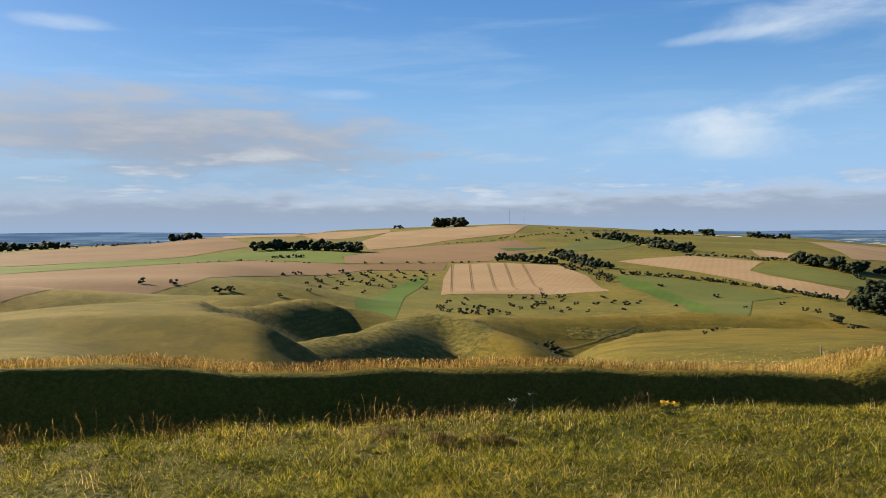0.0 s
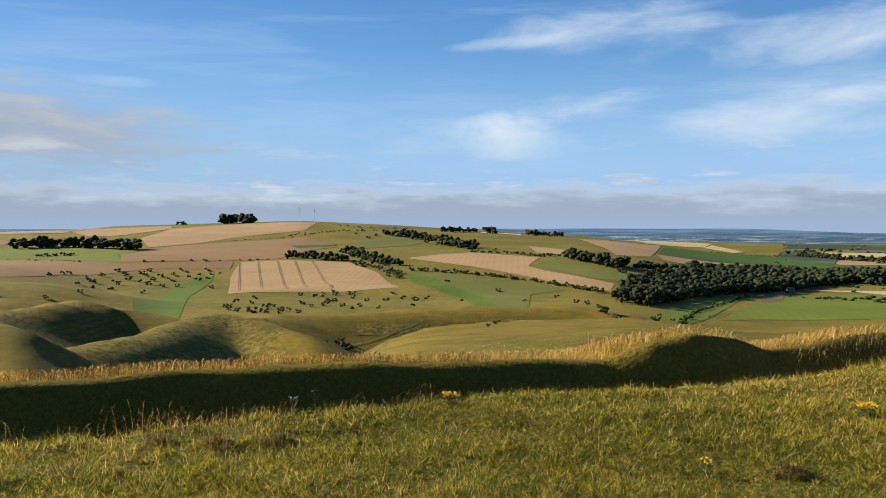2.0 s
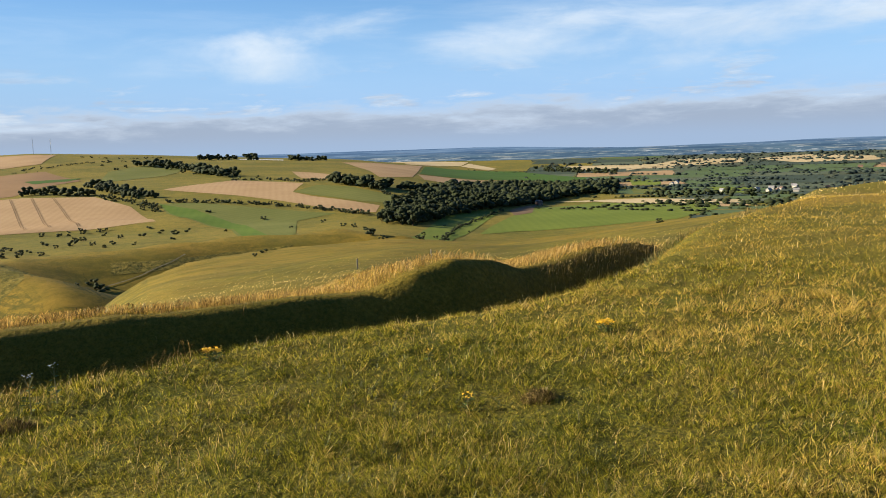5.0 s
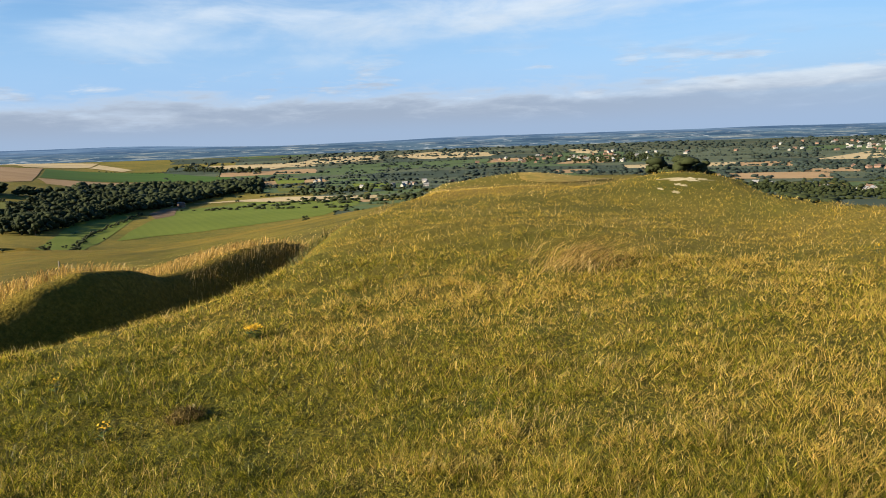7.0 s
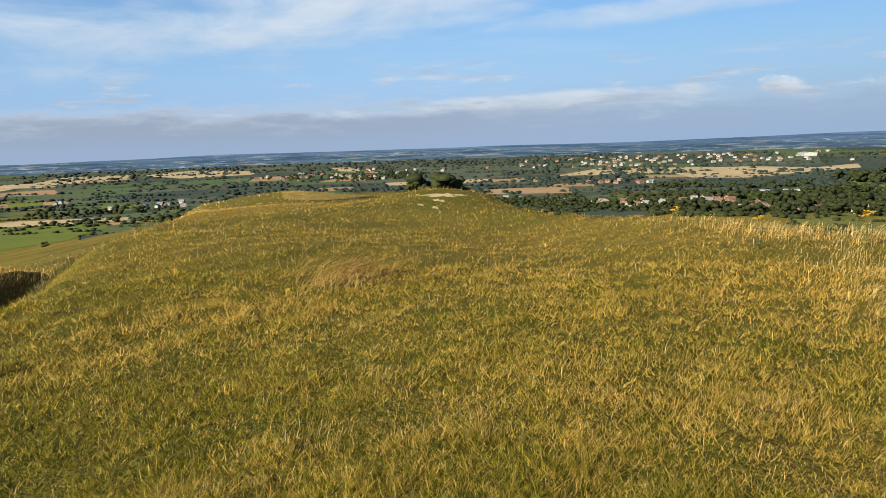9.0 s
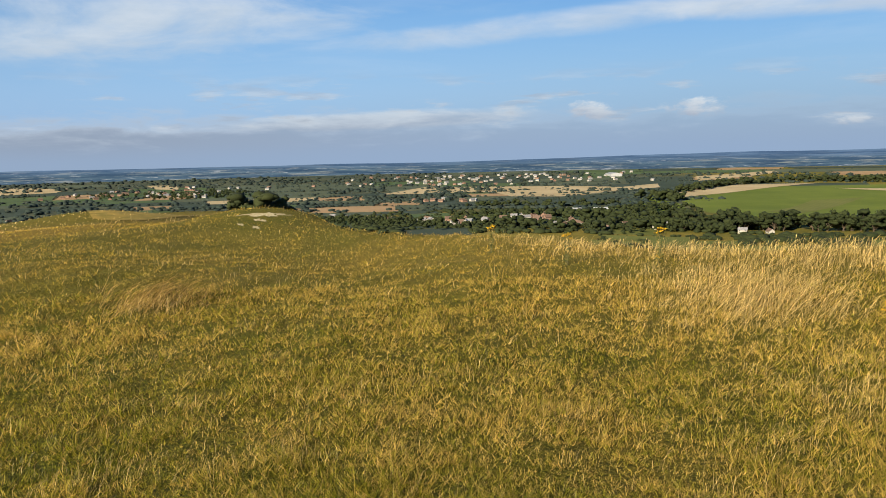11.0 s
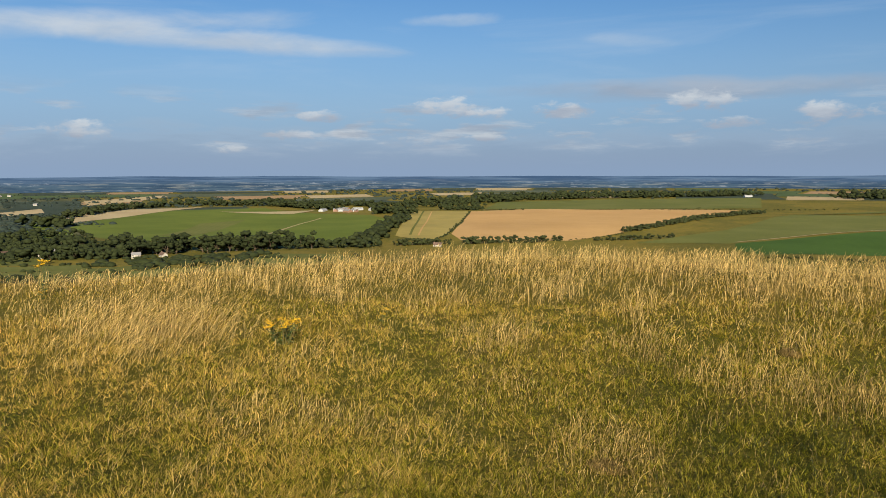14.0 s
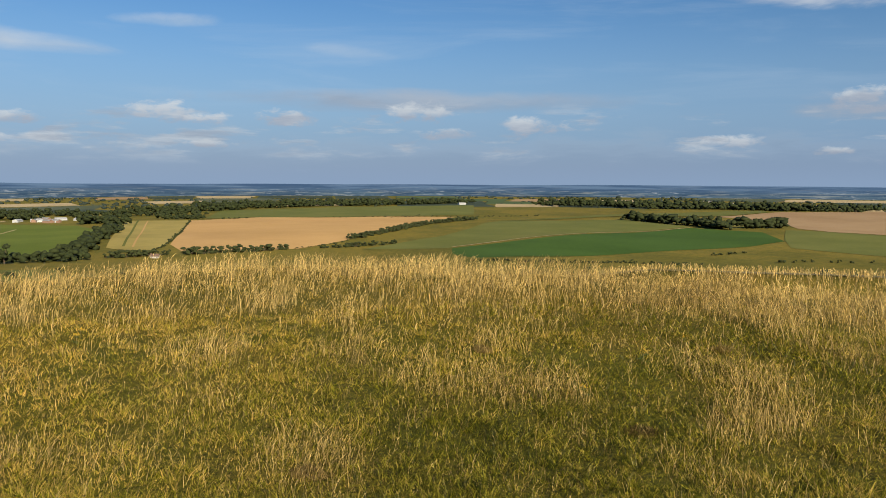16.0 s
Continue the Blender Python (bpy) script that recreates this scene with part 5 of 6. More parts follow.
def make_distance():
    """A glowing backdrop of far country all the way round, blue haze in its colour."""
    n = 720
    v, f = [], []
    for i in range(n):
        a = math.tau * i / n
        x, y = 3560 * math.sin(a), 3560 * math.cos(a)
        w = float(waves(np.array(x), np.array(y), 1500, 21)) + 0.5 * float(waves(np.array(x), np.array(y), 500, 22))
        deg = math.degrees(a)
        top = -9.0 + 2.2 * w - 20.0 * float(step(34, 46, deg)) * float(step(104, 78, deg)) + 8.0 * float(step(50, 60, deg)) * float(step(92, 76, deg)) + 10 * float(step(-4, -26, math.degrees(a) if a < math.pi else math.degrees(a) - 360))
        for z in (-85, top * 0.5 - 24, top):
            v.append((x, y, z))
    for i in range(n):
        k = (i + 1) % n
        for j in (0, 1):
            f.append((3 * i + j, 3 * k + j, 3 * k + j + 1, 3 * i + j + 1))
    tagged(new("backdrop", mesh("backdrop", v, f, ["distance"])), "glowing backdrop of far country with painted blue haze", "backdrop", kind="structure")


make_distance()

# ---- grass on the fort ----
GRASS = np.random.RandomState(9)


def edge_of_top(x, y):
    return -outside(x, y, TOP)


def drift(x, y):
    """Where the tall dry grass stands, 0 to 1."""
    r = np.hypot(x, y)
    a = np.degrees(np.arctan2(x, y))
    e = edge_of_top(x, y)
    patch = step(0.0, 0.8, waves(x, y, 3.0, 31) * 0.6 + waves(x, y, 1.2, 32) * 0.5)
    rim = step(np.interp(a, [84, 104, 122], [2.4, 3.0, 5.0]), 0.4, e) * step(82, 96, a) * (0.6 + 0.4 * patch)
    south = step(100, 122, a) * (0.46 * patch + 0.06) * step(3.6, 7.0, r)
    tuft = 1.0 * np.exp(-((x - 9.1) ** 2 / 0.15 + (y - 4.1) ** 2 / 0.12)) + 0.9 * np.exp(-((x - 10.0) ** 2 / 2.2 + (y + 2.6) ** 2 / 1.3))
    b = past_bank(x, y)
    north = (x < 24) & (b > -0.5)
    crest = north * step(0.0, 0.35, b) * (0.9 * step(1.6, 0.3, np.abs(b - 0.6)) * (0.55 + 0.45 * patch) + 0.9 * step(12, 3, b) * (0.3 + 0.7 * patch))
    lip = step(0.9, 0.1, np.abs(e - 0.1)) * (y > 3) * (x < 12) * (0.05 + 0.3 * patch) * step(4.5, 0.5, x) * step(-7, -2, x)
    return np.clip(rim + south + tuft + crest + lip + 0.05 * patch, 0, 1)


def scatter(count, r0, r1, a0, a1):
    """Places spread over the top, thinner with distance, none on bare chalk."""
    r = r0 * (r1 / r0) ** GRASS.rand(count)
    a = np.radians(GRASS.uniform(a0, a1, count))
    x, y = r * np.sin(a), r * np.cos(a)
    bare = (np.hypot(x - 20.8, y - 6.3) < 0.62) | (np.hypot(x - 20.2, y - 6.35) < 0.24) | (np.hypot(x - 19.4, y - 6.15) < 0.22)
    return x[~bare], y[~bare], r[~bare]


def grow(name, x, y, tall, width, lean, material, label, head=False, wind=(0.28, -0.96), steady=0.35):
    """One mesh of bent blades; with head, each ends in a seed head."""
    n = len(x)
    z = height(x, y) - 0.01
    ang = GRASS.uniform(0, math.tau, n)
    dx = (1 - steady) * np.cos(ang) + steady * wind[0] * 1.6
    dy = (1 - steady) * np.sin(ang) + steady * wind[1] * 1.6
    turn = GRASS.uniform(0, math.pi, n)
    sx, sy = np.cos(turn) * width / 2, np.sin(turn) * width / 2
    bend = lean * tall * GRASS.uniform(0.4, 1.5, n)
    prof = [(0.0, 1.0), (0.7, 0.75), (0.84, 1.9), (1.0, 0.0)] if head else [(0.0, 1.0), (0.55, 0.8), (1.0, 0.0)]
    cols = []
    for h, w in prof:
        k = bend * h * h
        drop = tall * h * (1 - 0.25 * lean * h)
        px, py, pz = x + dx * k, y + dy * k, z + drop
        if w:
            cols.append(np.stack([px - sx * w, py - sy * w, pz], -1))
            cols.append(np.stack([px + sx * w, py + sy * w, pz], -1))
        else:
            cols.append(np.stack([px, py, pz], -1))
    verts = np.stack(cols, 1)
    m = verts.shape[1]
    tri = []
    for s in range(len(prof) - 2):
        b = 2 * s
        tri += [(b, b + 1, b + 3), (b, b + 3, b + 2)]
    tri.append((m - 3, m - 2, m - 1))
    tris = (np.array(tri)[None] + (np.arange(n) * m)[:, None, None]).reshape(-1, 3)
    return tagged(tri_sheet(name, verts.reshape(-1, 3), tris, material), label, "grass", kind="stuff")


def sprinkle(name, x, y, tall, width, lean, material, label, toward=None):
    """One mesh of plain slanting blades, for turf farther off."""
    n = len(x)
    z = height(x, y) - 0.01
    ang, turn = GRASS.uniform(0, math.tau, n) if toward is None else toward, GRASS.uniform(0, math.pi, n)
    sx, sy = np.cos(turn) * width / 2, np.sin(turn) * width / 2
    k = lean * tall * GRASS.uniform(0.3, 1.4, n)
    verts = np.stack([np.stack([x - sx, y - sy, z], -1), np.stack([x + sx, y + sy, z], -1), np.stack([x + np.cos(ang) * k, y + np.sin(ang) * k, z + tall], -1)], 1)
    tris = np.arange(3 * n).reshape(-1, 3)
    return tagged(tri_sheet(name, verts.reshape(-1, 3), tris, material), label, "grass", kind="stuff")


def tufts(x, y):
    """How full the turf stands, about 0.2 to 1.3."""
    return np.clip(0.72 + 0.40 * waves(x, y, 0.5, 41) + 0.3 * waves(x, y, 1.9, 42), 0.25, 1.3)


def in_ditch(x, y, e):
    return (y > 3) & (e < -0.4) & (past_bank(x, y) < -0.3) & (x < 17)


def make_grass():
    # short turf, green blades among dead ones
    x, y, r = scatter(56000, 2.8, 11.0, -34, 184)
    full = tufts(x, y) * GRASS.uniform(0.5, 1.6, len(x))
    lie = GRASS.uniform(0, math.tau, len(x))
    x, y, r, full, lie = (np.repeat(v, 10) for v in (x, y, r, full, lie))
    out, way = np.abs(GRASS.randn(len(x))) * (0.006 + 0.0026 * r), GRASS.uniform(0, math.tau, len(x))
    x, y = x + out * np.cos(way), y + out * np.sin(way)
    keep = edge_of_top(x, y) > -0.6
    x, y, r, full, lie, way = (v[keep] for v in (x, y, r, full, lie, way))
    sprinkle("turf", x, y, GRASS.uniform(0.022, 0.080, len(x)) * (0.30 + 0.9 * full), np.maximum(0.0036, 0.00088 * r), 1.0, "turf_blade", "fine short green and straw-coloured downland turf", np.where(GRASS.rand(len(x)) < 0.5, way, lie))
    x, y, r = scatter(150000, 2.8, 9.5, -34, 184)
    e, full = edge_of_top(x, y), tufts(x, y)
    keep = (e > -0.6) & (GRASS.rand(len(x)) < full)
    x, y, r, full = x[keep], y[keep], r[keep], full[keep]
    a = np.degrees(np.arctan2(x, y))
    tall = GRASS.uniform(0.018, 0.085, len(x)) * (0.5 + 0.7 * full) * np.interp(a, [-34, 40, 60, 100, 184], [1.0, 0.95, 0.85, 1.1, 1.25])
    grow("turf", x, y, tall, np.maximum(0.0032, 0.0008 * r), 1.1, "turf_blade", "short green and straw-coloured downland turf", steady=0.25)
    x, y, r = scatter(410000, 9.0, 36, -34, 184)
    e, full = edge_of_top(x, y), tufts(x, y)
    keep = ((e > -0.6) | ((y > 6) & (past_bank(x, y) > 0.1) & (past_bank(x, y) < 14) & (x < 30))) & (GRASS.rand(len(x)) < full)
    x, y, r, full = x[keep], y[keep], r[keep], full[keep]
    sprinkle("turf", x, y, GRASS.uniform(0.015, 0.065, len(x)) * (0.5 + 0.7 * full), 0.00062 * r, 1.2, "turf_far", "short green and straw-coloured turf on the fort")
    # the same turf underfoot and behind
    r, a = 2.9 * np.sqrt(GRASS.rand(40000)), GRASS.uniform(0, math.tau, 40000)
    sprinkle("turf", r * np.sin(a), r * np.cos(a), GRASS.uniform(0.015, 0.065, 40000), np.full(40000, 0.0036), 1.2, "turf_blade", "short green and straw-coloured turf underfoot")
    x, y, r = scatter(70000, 2.8, 16, 184, 326)
    sprinkle("turf", x, y, GRASS.uniform(0.015, 0.065, len(x)), 0.0011 * r, 1.2, "turf_blade", "short green and straw-coloured turf on the fort")
    # coarse dark grass in the ditch, its green darkened to deepen the shade
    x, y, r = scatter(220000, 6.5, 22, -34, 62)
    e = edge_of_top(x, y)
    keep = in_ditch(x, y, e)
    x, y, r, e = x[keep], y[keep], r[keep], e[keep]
    sprinkle("ditch_grass", x, y, GRASS.uniform(0.04, 0.16, len(x)) * step(-0.3, -1.6, past_bank(x, y)) + 0.02, 0.0011 * r, 0.6, "ditch_shade_blade", "coarse dark green grass in the ditch, darkened further for its shade")
    # thin dead stems standing through the turf
    x, y, r = scatter(70000, 2.9, 26, -34, 184)
    e = edge_of_top(x, y)
    keep = (e > -0.6) & (GRASS.rand(len(x)) < 0.1 + 0.8 * step(0.0, 0.9, waves(x, y, 1.3, 51)))
    x, y, r = x[keep], y[keep], r[keep]
    grow("dead_stems", x, y, GRASS.uniform(0.06, 0.2, len(x)) * np.interp(r, [3, 8, 20], [1.0, 0.8, 0.7]), np.maximum(0.0018, 0.00042 * r), 0.8, "dry_stalk", "thin dead grass stems standing through the turf", steady=0.3)
    # tall dry grass with seed heads; on the bank it is russet
    x, y, r = scatter(760000, 3.0, 30, -34, 184)
    e = edge_of_top(x, y)
    keep = (e > -0.8) | ((y > 6) & (x < 24) & (past_bank(x, y) > -0.5) & (past_bank(x, y) < 9))
    x, y, r = x[keep], y[keep], r[keep]
    thick = drift(x, y)
    keep = GRASS.rand(len(x)) < thick * 0.8
    x, y, r, thick = x[keep], y[keep], r[keep], thick[keep]
    a = np.degrees(np.arctan2(x, y))
    tall = GRASS.uniform(0.10, 0.46, len(x)) * (0.4 + 0.6 * thick) * np.interp(a, [-34, 20, 60, 90, 108, 130, 184], [0.55, 0.5, 0.55, 0.52, 0.72, 0.95, 1.0]) * np.interp(r, [3, 5, 8], [0.5, 0.75, 1.0])
    bank = (y > 6) & (edge_of_top(x, y) < -1.2)
    for pick, name, material, label in ((~bank, "dry_grass", "dry_stalk", "tall straw-coloured seeding grass bent by wind"), (bank, "russet_grass", "russet_stalk", "russet and orange dead grass along the bank")):
        grow(name, x[pick], y[pick], tall[pick], np.maximum(0.0013, (0.00032 if name == "dry_grass" else 0.00055) * r[pick]), 0.6, material, label, True)
    # rank russet grass where the ditch runs out, coloured darker for its shade
    x, y = GRASS.uniform(8.5, 17.0, 26000), GRASS.uniform(8.0, 15.0, 26000)
    e, b = edge_of_top(x, y), past_bank(x, y)
    keep = (e < -0.5) & (b < -0.1) & (GRASS.rand(len(x)) < 0.6 * step(8.6, 11.0, x))
    x, y = x[keep], y[keep]
    grow("russet_grass", x, y, GRASS.uniform(0.10, 0.28, len(x)), np.full(len(x), 0.0045), 0.4, "thatch", "rank dead grass where the ditch runs out, browned darker for shade", True)
    # thin dry stalks along the lip of the ditch
    x, y = GRASS.uniform(-7.0, 2.0, 26000), GRASS.uniform(3.5, 7.6, 26000)
    keep = (np.abs(edge_of_top(x, y) + 0.15) < 0.35) & (GRASS.rand(len(x)) < 0.08 + 0.5 * step(-0.2, 0.8, waves(x, y, 1.6, 33)))
    x, y = x[keep], y[keep]
    grow("lip_grass", x, y, GRASS.uniform(0.08, 0.34, len(x)) * (0.6 + 0.5 * step(-0.5, 0.8, waves(x, y, 2.2, 34))), np.full(len(x), 0.0024), 0.5, "russet_stalk", "thin dry stalks along the lip of the ditch", True)
    # one bleached tuft laid over by the wind
    x, y = 9.25 + 0.34 * GRASS.randn(420), 4.25 + 0.30 * GRASS.randn(420)
    grow("grass_tuft", x, y, GRASS.uniform(0.12, 0.42, 420), np.full(420, 0.0042), 1.0, "russet_stalk", "bleached orange tuft of tall grass laid over", True, (0.5, -0.87), 0.75)
    x, y = 9.3 + 0.55 * GRASS.randn(620), -2.75 + 0.45 * GRASS.randn(620)
    grow("grass_tuft", x, y, GRASS.uniform(0.16, 0.48, 620), np.full(620, 0.0034), 1.0, "dry_stalk", "pale tuft of tall seeding grass laid over", True, (0.3, -0.95), 0.75)
    # dry grass on the outer bank to the south
    x, y, r = scatter(9000, 36, 52, 150, 184)
    grow("bank_grass", x, y, GRASS.uniform(0.15, 0.5, len(x)), 0.0005 * r, 0.45, "dry_stalk", "brown dry grass on the outer bank", True)
    # rough grass on the slopes outside
    x, y, r = scatter(24000, 16, 75, -34, 78)
    e = edge_of_top(x, y)
    keep = (e < -7) | (r > 30)
    x, y, r = x[keep], y[keep], r[keep]
    grow("rough_grass", x, y, GRASS.uniform(0.04, 0.13, len(x)) * step(80, 45, r), 0.0009 * r, 0.7, "dry_stalk", "rough dry grass on the open hillside")


make_grass()

# ---- houses and farm buildings ----
def box(bm, x0, x1, y0, y1, z0, z1):
    m = Matrix.Translation(((x0 + x1) / 2, (y0 + y1) / 2, (z0 + z1) / 2)) @ Matrix.Diagonal((x1 - x0, y1 - y0, z1 - z0, 1))
    return bmesh.ops.create_cube(bm, size=1, matrix=m)


def make_house(w, d, eaves, rise, wall, roof, label, windows=True, category="house"):
    """A gabled building with its long side along x."""
    ob = thing(category.replace(" ", "_"), label, category, category + "s of the vale")
    v = [(-w / 2, -d / 2, -2), (w / 2, -d / 2, -2), (w / 2, d / 2, -2), (-w / 2, d / 2, -2), (-w / 2, -d / 2, eaves), (w / 2, -d / 2, eaves), (w / 2, d / 2, eaves), (-w / 2, d / 2, eaves), (-w / 2, 0, eaves + rise), (w / 2, 0, eaves + rise)]
    f = [(0, 1, 5, 4), (2, 3, 7, 6), (1, 2, 6, 9, 5), (3, 0, 4, 8, 7), (3, 2, 1, 0), (4, 5, 9, 8), (6, 7, 8, 9)]
    part("wall", mesh("wall", v, f, [wall]), "", ob)
    o, t = 0.4, 0.22
    k = rise / (d / 2)
    rv = []
    for x in (-w / 2 - o, w / 2 + o):
        rv += [(x, -d / 2 - o, eaves - o * k + 0.03), (x, 0, eaves + rise + 0.03), (x, d / 2 + o, eaves - o * k + 0.03), (x, d / 2 + o, eaves - o * k + t), (x, 0, eaves + rise + t + 0.1), (x, -d / 2 - o, eaves - o * k + t)]
    rf = [(0, 1, 4, 5), (1, 2, 3, 4), (11, 10, 7, 6), (10, 9, 8, 7)] + [(i, (i + 1) % 6, 6 + (i + 1) % 6, 6 + i)[::-1] for i in range(6)]
    top = part("roof", mesh("roof", rv, rf, [roof]), "", ob)
    if windows:
        bm = bmesh.new()
        box(bm, w / 2 - 1.4, w / 2 - 0.6, -0.35, 0.35, eaves + rise - 0.6, eaves + rise + 1.1)
        part("chimney", bm, "brick", top)
        for y, s in ((-d / 2, -1), (d / 2, 1)):
            for x in (-w * 0.32, w * 0.32):
                for z in ((0.9, 2.0), (3.3, 4.3)) if eaves > 4 else ((0.9, 2.0),):
                    bm = bmesh.new()
                    box(bm, x - 0.6, x + 0.6, min(y, y + 0.05 * s), max(y, y + 0.05 * s), *z)
                    part("window", bm, "pane", ob)
        bm = bmesh.new()
        box(bm, -0.45, 0.45, -d / 2 - 0.06, -d / 2, 0, 2.05)
        part("door", bm, "paint", ob)
    return ob


HOUSES = {
    "render": make_house(10, 7, 4.2, 2.6, "render", "slate", "cream rendered house with a grey slate roof"),
    "brick": make_house(9, 7, 4.2, 2.8, "brick", "tile", "red brick house with a clay tile roof"),
    "cottage": make_house(11, 6.5, 2.7, 2.8, "render", "tile", "white cottage with a red tile roof"),
    "far": make_house(12, 8, 4.0, 2.8, "render", "slate", "pale distant house with a grey roof", False),
    "farbrick": make_house(12, 8, 4.0, 2.8, "brick", "tile", "distant red brick house with a tiled roof", False),
    "barn": make_house(26, 13, 4.5, 2.6, "sheet", "sheet", "long farm shed with a pale sheet roof", False, "barn"),
    "dark": make_house(22, 11, 4.5, 3.2, "brick", "slate", "brick farm building with a dark slate roof", False, "barn"),
    "hall": make_house(95, 40, 9, 3.0, "sheet", "sheet", "large white industrial building", False, "warehouse"),
}
BUILT = set()


def build(kind, x, y, turn):
    ob = HOUSES[kind]
    m = Matrix.Translation((x, y, float(height(x, y)))) @ Matrix.Rotation(radians(turn), 4, "Z")
    if kind not in BUILT:
        BUILT.add(kind)
        ob.matrix_basis = m
    else:
        copy_thing(ob, m)


def village(line, count, kind, seed, spread):
    """Houses strung along a line."""
    rng = np.random.RandomState(seed)
    spread = spread * 1.7
    for _ in range(count):
        i = rng.randint(len(line) - 1)
        u = rng.rand()
        x = line[i][0] + u * (line[i + 1][0] - line[i][0]) + rng.uniform(-spread, spread)
        y = line[i][1] + u * (line[i + 1][1] - line[i][1]) + rng.uniform(-spread, spread)
        far = math.hypot(x, y) > 1700
        pick = {"mixed": ["render", "brick", "cottage"], "pale": ["render", "cottage", "render"], "brick": ["brick", "brick", "render"], "barn": ["barn", "dark", "dark"]}[kind]
        k = pick[rng.randint(3)]
        if far and kind != "barn":
            k = "farbrick" if k == "brick" else "far"
        build(k, x, y, rng.choice([0, 90, 30, 60, 120]) + rng.uniform(-12, 12))


village([(1149, 57), (1164, 24), (1167, -10), (1105, -43)], 26, "mixed", 1, 45)
village([(1043, -66), (1014, -139), (1000, -185)], 12, "mixed", 2, 30)
village([(1347, 286), (1279, 211), (1200, 155), (1164, 94)], 14, "mixed", 3, 30)
village([(1801, 170), (1822, 110), (1808, 61)], 10, "brick", 4, 40)
village([(2802, 381), (2852, 230), (2861, 40), (2849, -142), (2862, -309)], 110, "mixed", 5, 170)
village([(2193, 1154), (2335, 1108), (2347, 987)], 36, "brick", 6, 90)
village([(2134, 837), (2468, 888), (2263, 726)], 36, "mixed", 7, 120)
village([(1321, 1259), (1366, 1186), (1285, 1000), (1298, 935), (1310, 893)], 14, "pale", 8, 60)
village([(3673, 1738), (3676, 1617)], 8, "pale", 9, 50)
village([(1081, -136), (1036, -182), (1002, -236), (985, -288)], 13, "mixed", 10, 40)
village([(1836, -1061), (1784, -1074), (1701, -1091)], 10, "barn", 11, 26)
village([(767, 983), (798, 1002)], 3, "brick", 12, 8)
village([(1146, 1428), (1183, 1433), (1210, 1425)], 7, "mixed", 13, 20)
village([(841, -3035), (626, -2766), (387, -2905)], 14, "pale", 14, 40)
build("hall", 2930, -412, 5)
build("barn", 1450, -2370, 60)
build("cottage", 891, -678, 40)
build("cottage", 1018, -408, 70)
build("barn", 1410, -130, 80)
build("barn", 1395, -175, 80)

field([(690, 2226), (722, 2244), (780, 2226), (824, 2206), (813, 2170)], "white", "pale sheeted field on the skyline beside trees")

# ---- tracks, wheel marks, posts and masts ----
def strip(line, wide):
    """The outline of a band along a line."""
    left, right = [], []
    for i, (x, y) in enumerate(line):
        a, b = line[max(0, i - 1)], line[min(len(line) - 1, i + 1)]
        d = math.hypot(b[0] - a[0], b[1] - a[1])
        nx, ny = -(b[1] - a[1]) / d * wide / 2, (b[0] - a[0]) / d * wide / 2
        left.append((x + nx, y + ny))
        right.append((x - nx, y - ny))
    return left + right[::-1]


for a, b in (((14, 1250), (9, 905)), ((41, 1246), (35, 915)), ((70, 1248), (62, 915)), ((96, 1243), (85, 920)), ((122, 1235), (112, 910))):
    for o in (-1.1, 1.1):
        field(strip([(a[0] + o, a[1]), (b[0] + o, b[1])], 0.7), "wheel", "dark wheel mark through the tan corn", "wheel_mark", 1.8)
field(strip([(49, 398), (62, 408), (78, 416), (96, 430), (106, 441)], 0.8), "track", "chalky track climbing the hillside", "track", 2.0)
field(strip([(1244, -590), (1351, -676), (1476, -778), (1587, -880)], 5.0), "pale", "pale farm track across the green field", "track", 2.0)
field(strip([(656, -1043), (620, -1240), (570, -1414), (464, -1660)], 4.0), "pale", "pale headland path between two crops", "track", 2.0)
field(strip([(1590, -1168), (1320, -955), (1052, -745)], 4.0), "meadow", "worn wheel track in the ley", "wheel_mark", 2.0)
field(strip([(1545, -1160), (1290, -955), (1032, -747)], 3.0), "gold", "worn wheel track in the ley", "wheel_mark", 2.0)
field(strip([(-8, -47.6), (4, -46.4), (13, -44.2), (22, -41.6)], 0.8), "track", "pale chalk footpath along the outer bank", "path", 2.0)
field([(34, 15.8), (37, 19.5), (46, 25), (58, 30), (62, 27), (52, 20.5), (42, 16.5)], "dry_turf", "golden dry grass on the level top", "dry_turf", 1.0)


def scrape(x, y, long, wide, turn, seed, label):
    """A ragged patch of bare chalk."""
    rng = np.random.RandomState(seed)
    edge = []
    for k in range(36):
        w = math.tau * k / 36
        u, v = math.cos(w) * long * rng.uniform(0.5, 1.15), math.sin(w) * wide * rng.uniform(0.35, 1.25)
        edge.append((x + u * math.cos(turn) - v * math.sin(turn), y + u * math.sin(turn) + v * math.cos(turn)))
    field(edge, "chalk", label, "chalk_patch", 0.2)


scrape(20.85, 6.3, 0.68, 0.24, 1.87, 1, "bare chalk scar on the small mound")
scrape(20.25, 6.25, 0.22, 0.12, 1.2, 2, "bare chalk scrape below the mound")
scrape(19.8, 6.6, 0.16, 0.07, 0.9, 3, "bare chalk scrape in the turf")
scrape(19.5, 6.1, 0.2, 0.1, 0.6, 4, "bare chalk scrape in the turf")
scrape(39.0, 19.9, 0.5, 0.25, 1.0, 5, "bare chalk scrape on a low knoll")
scrape(37.2, 18.6, 0.4, 0.18, 0.9, 6, "bare chalk scrape on a low knoll")


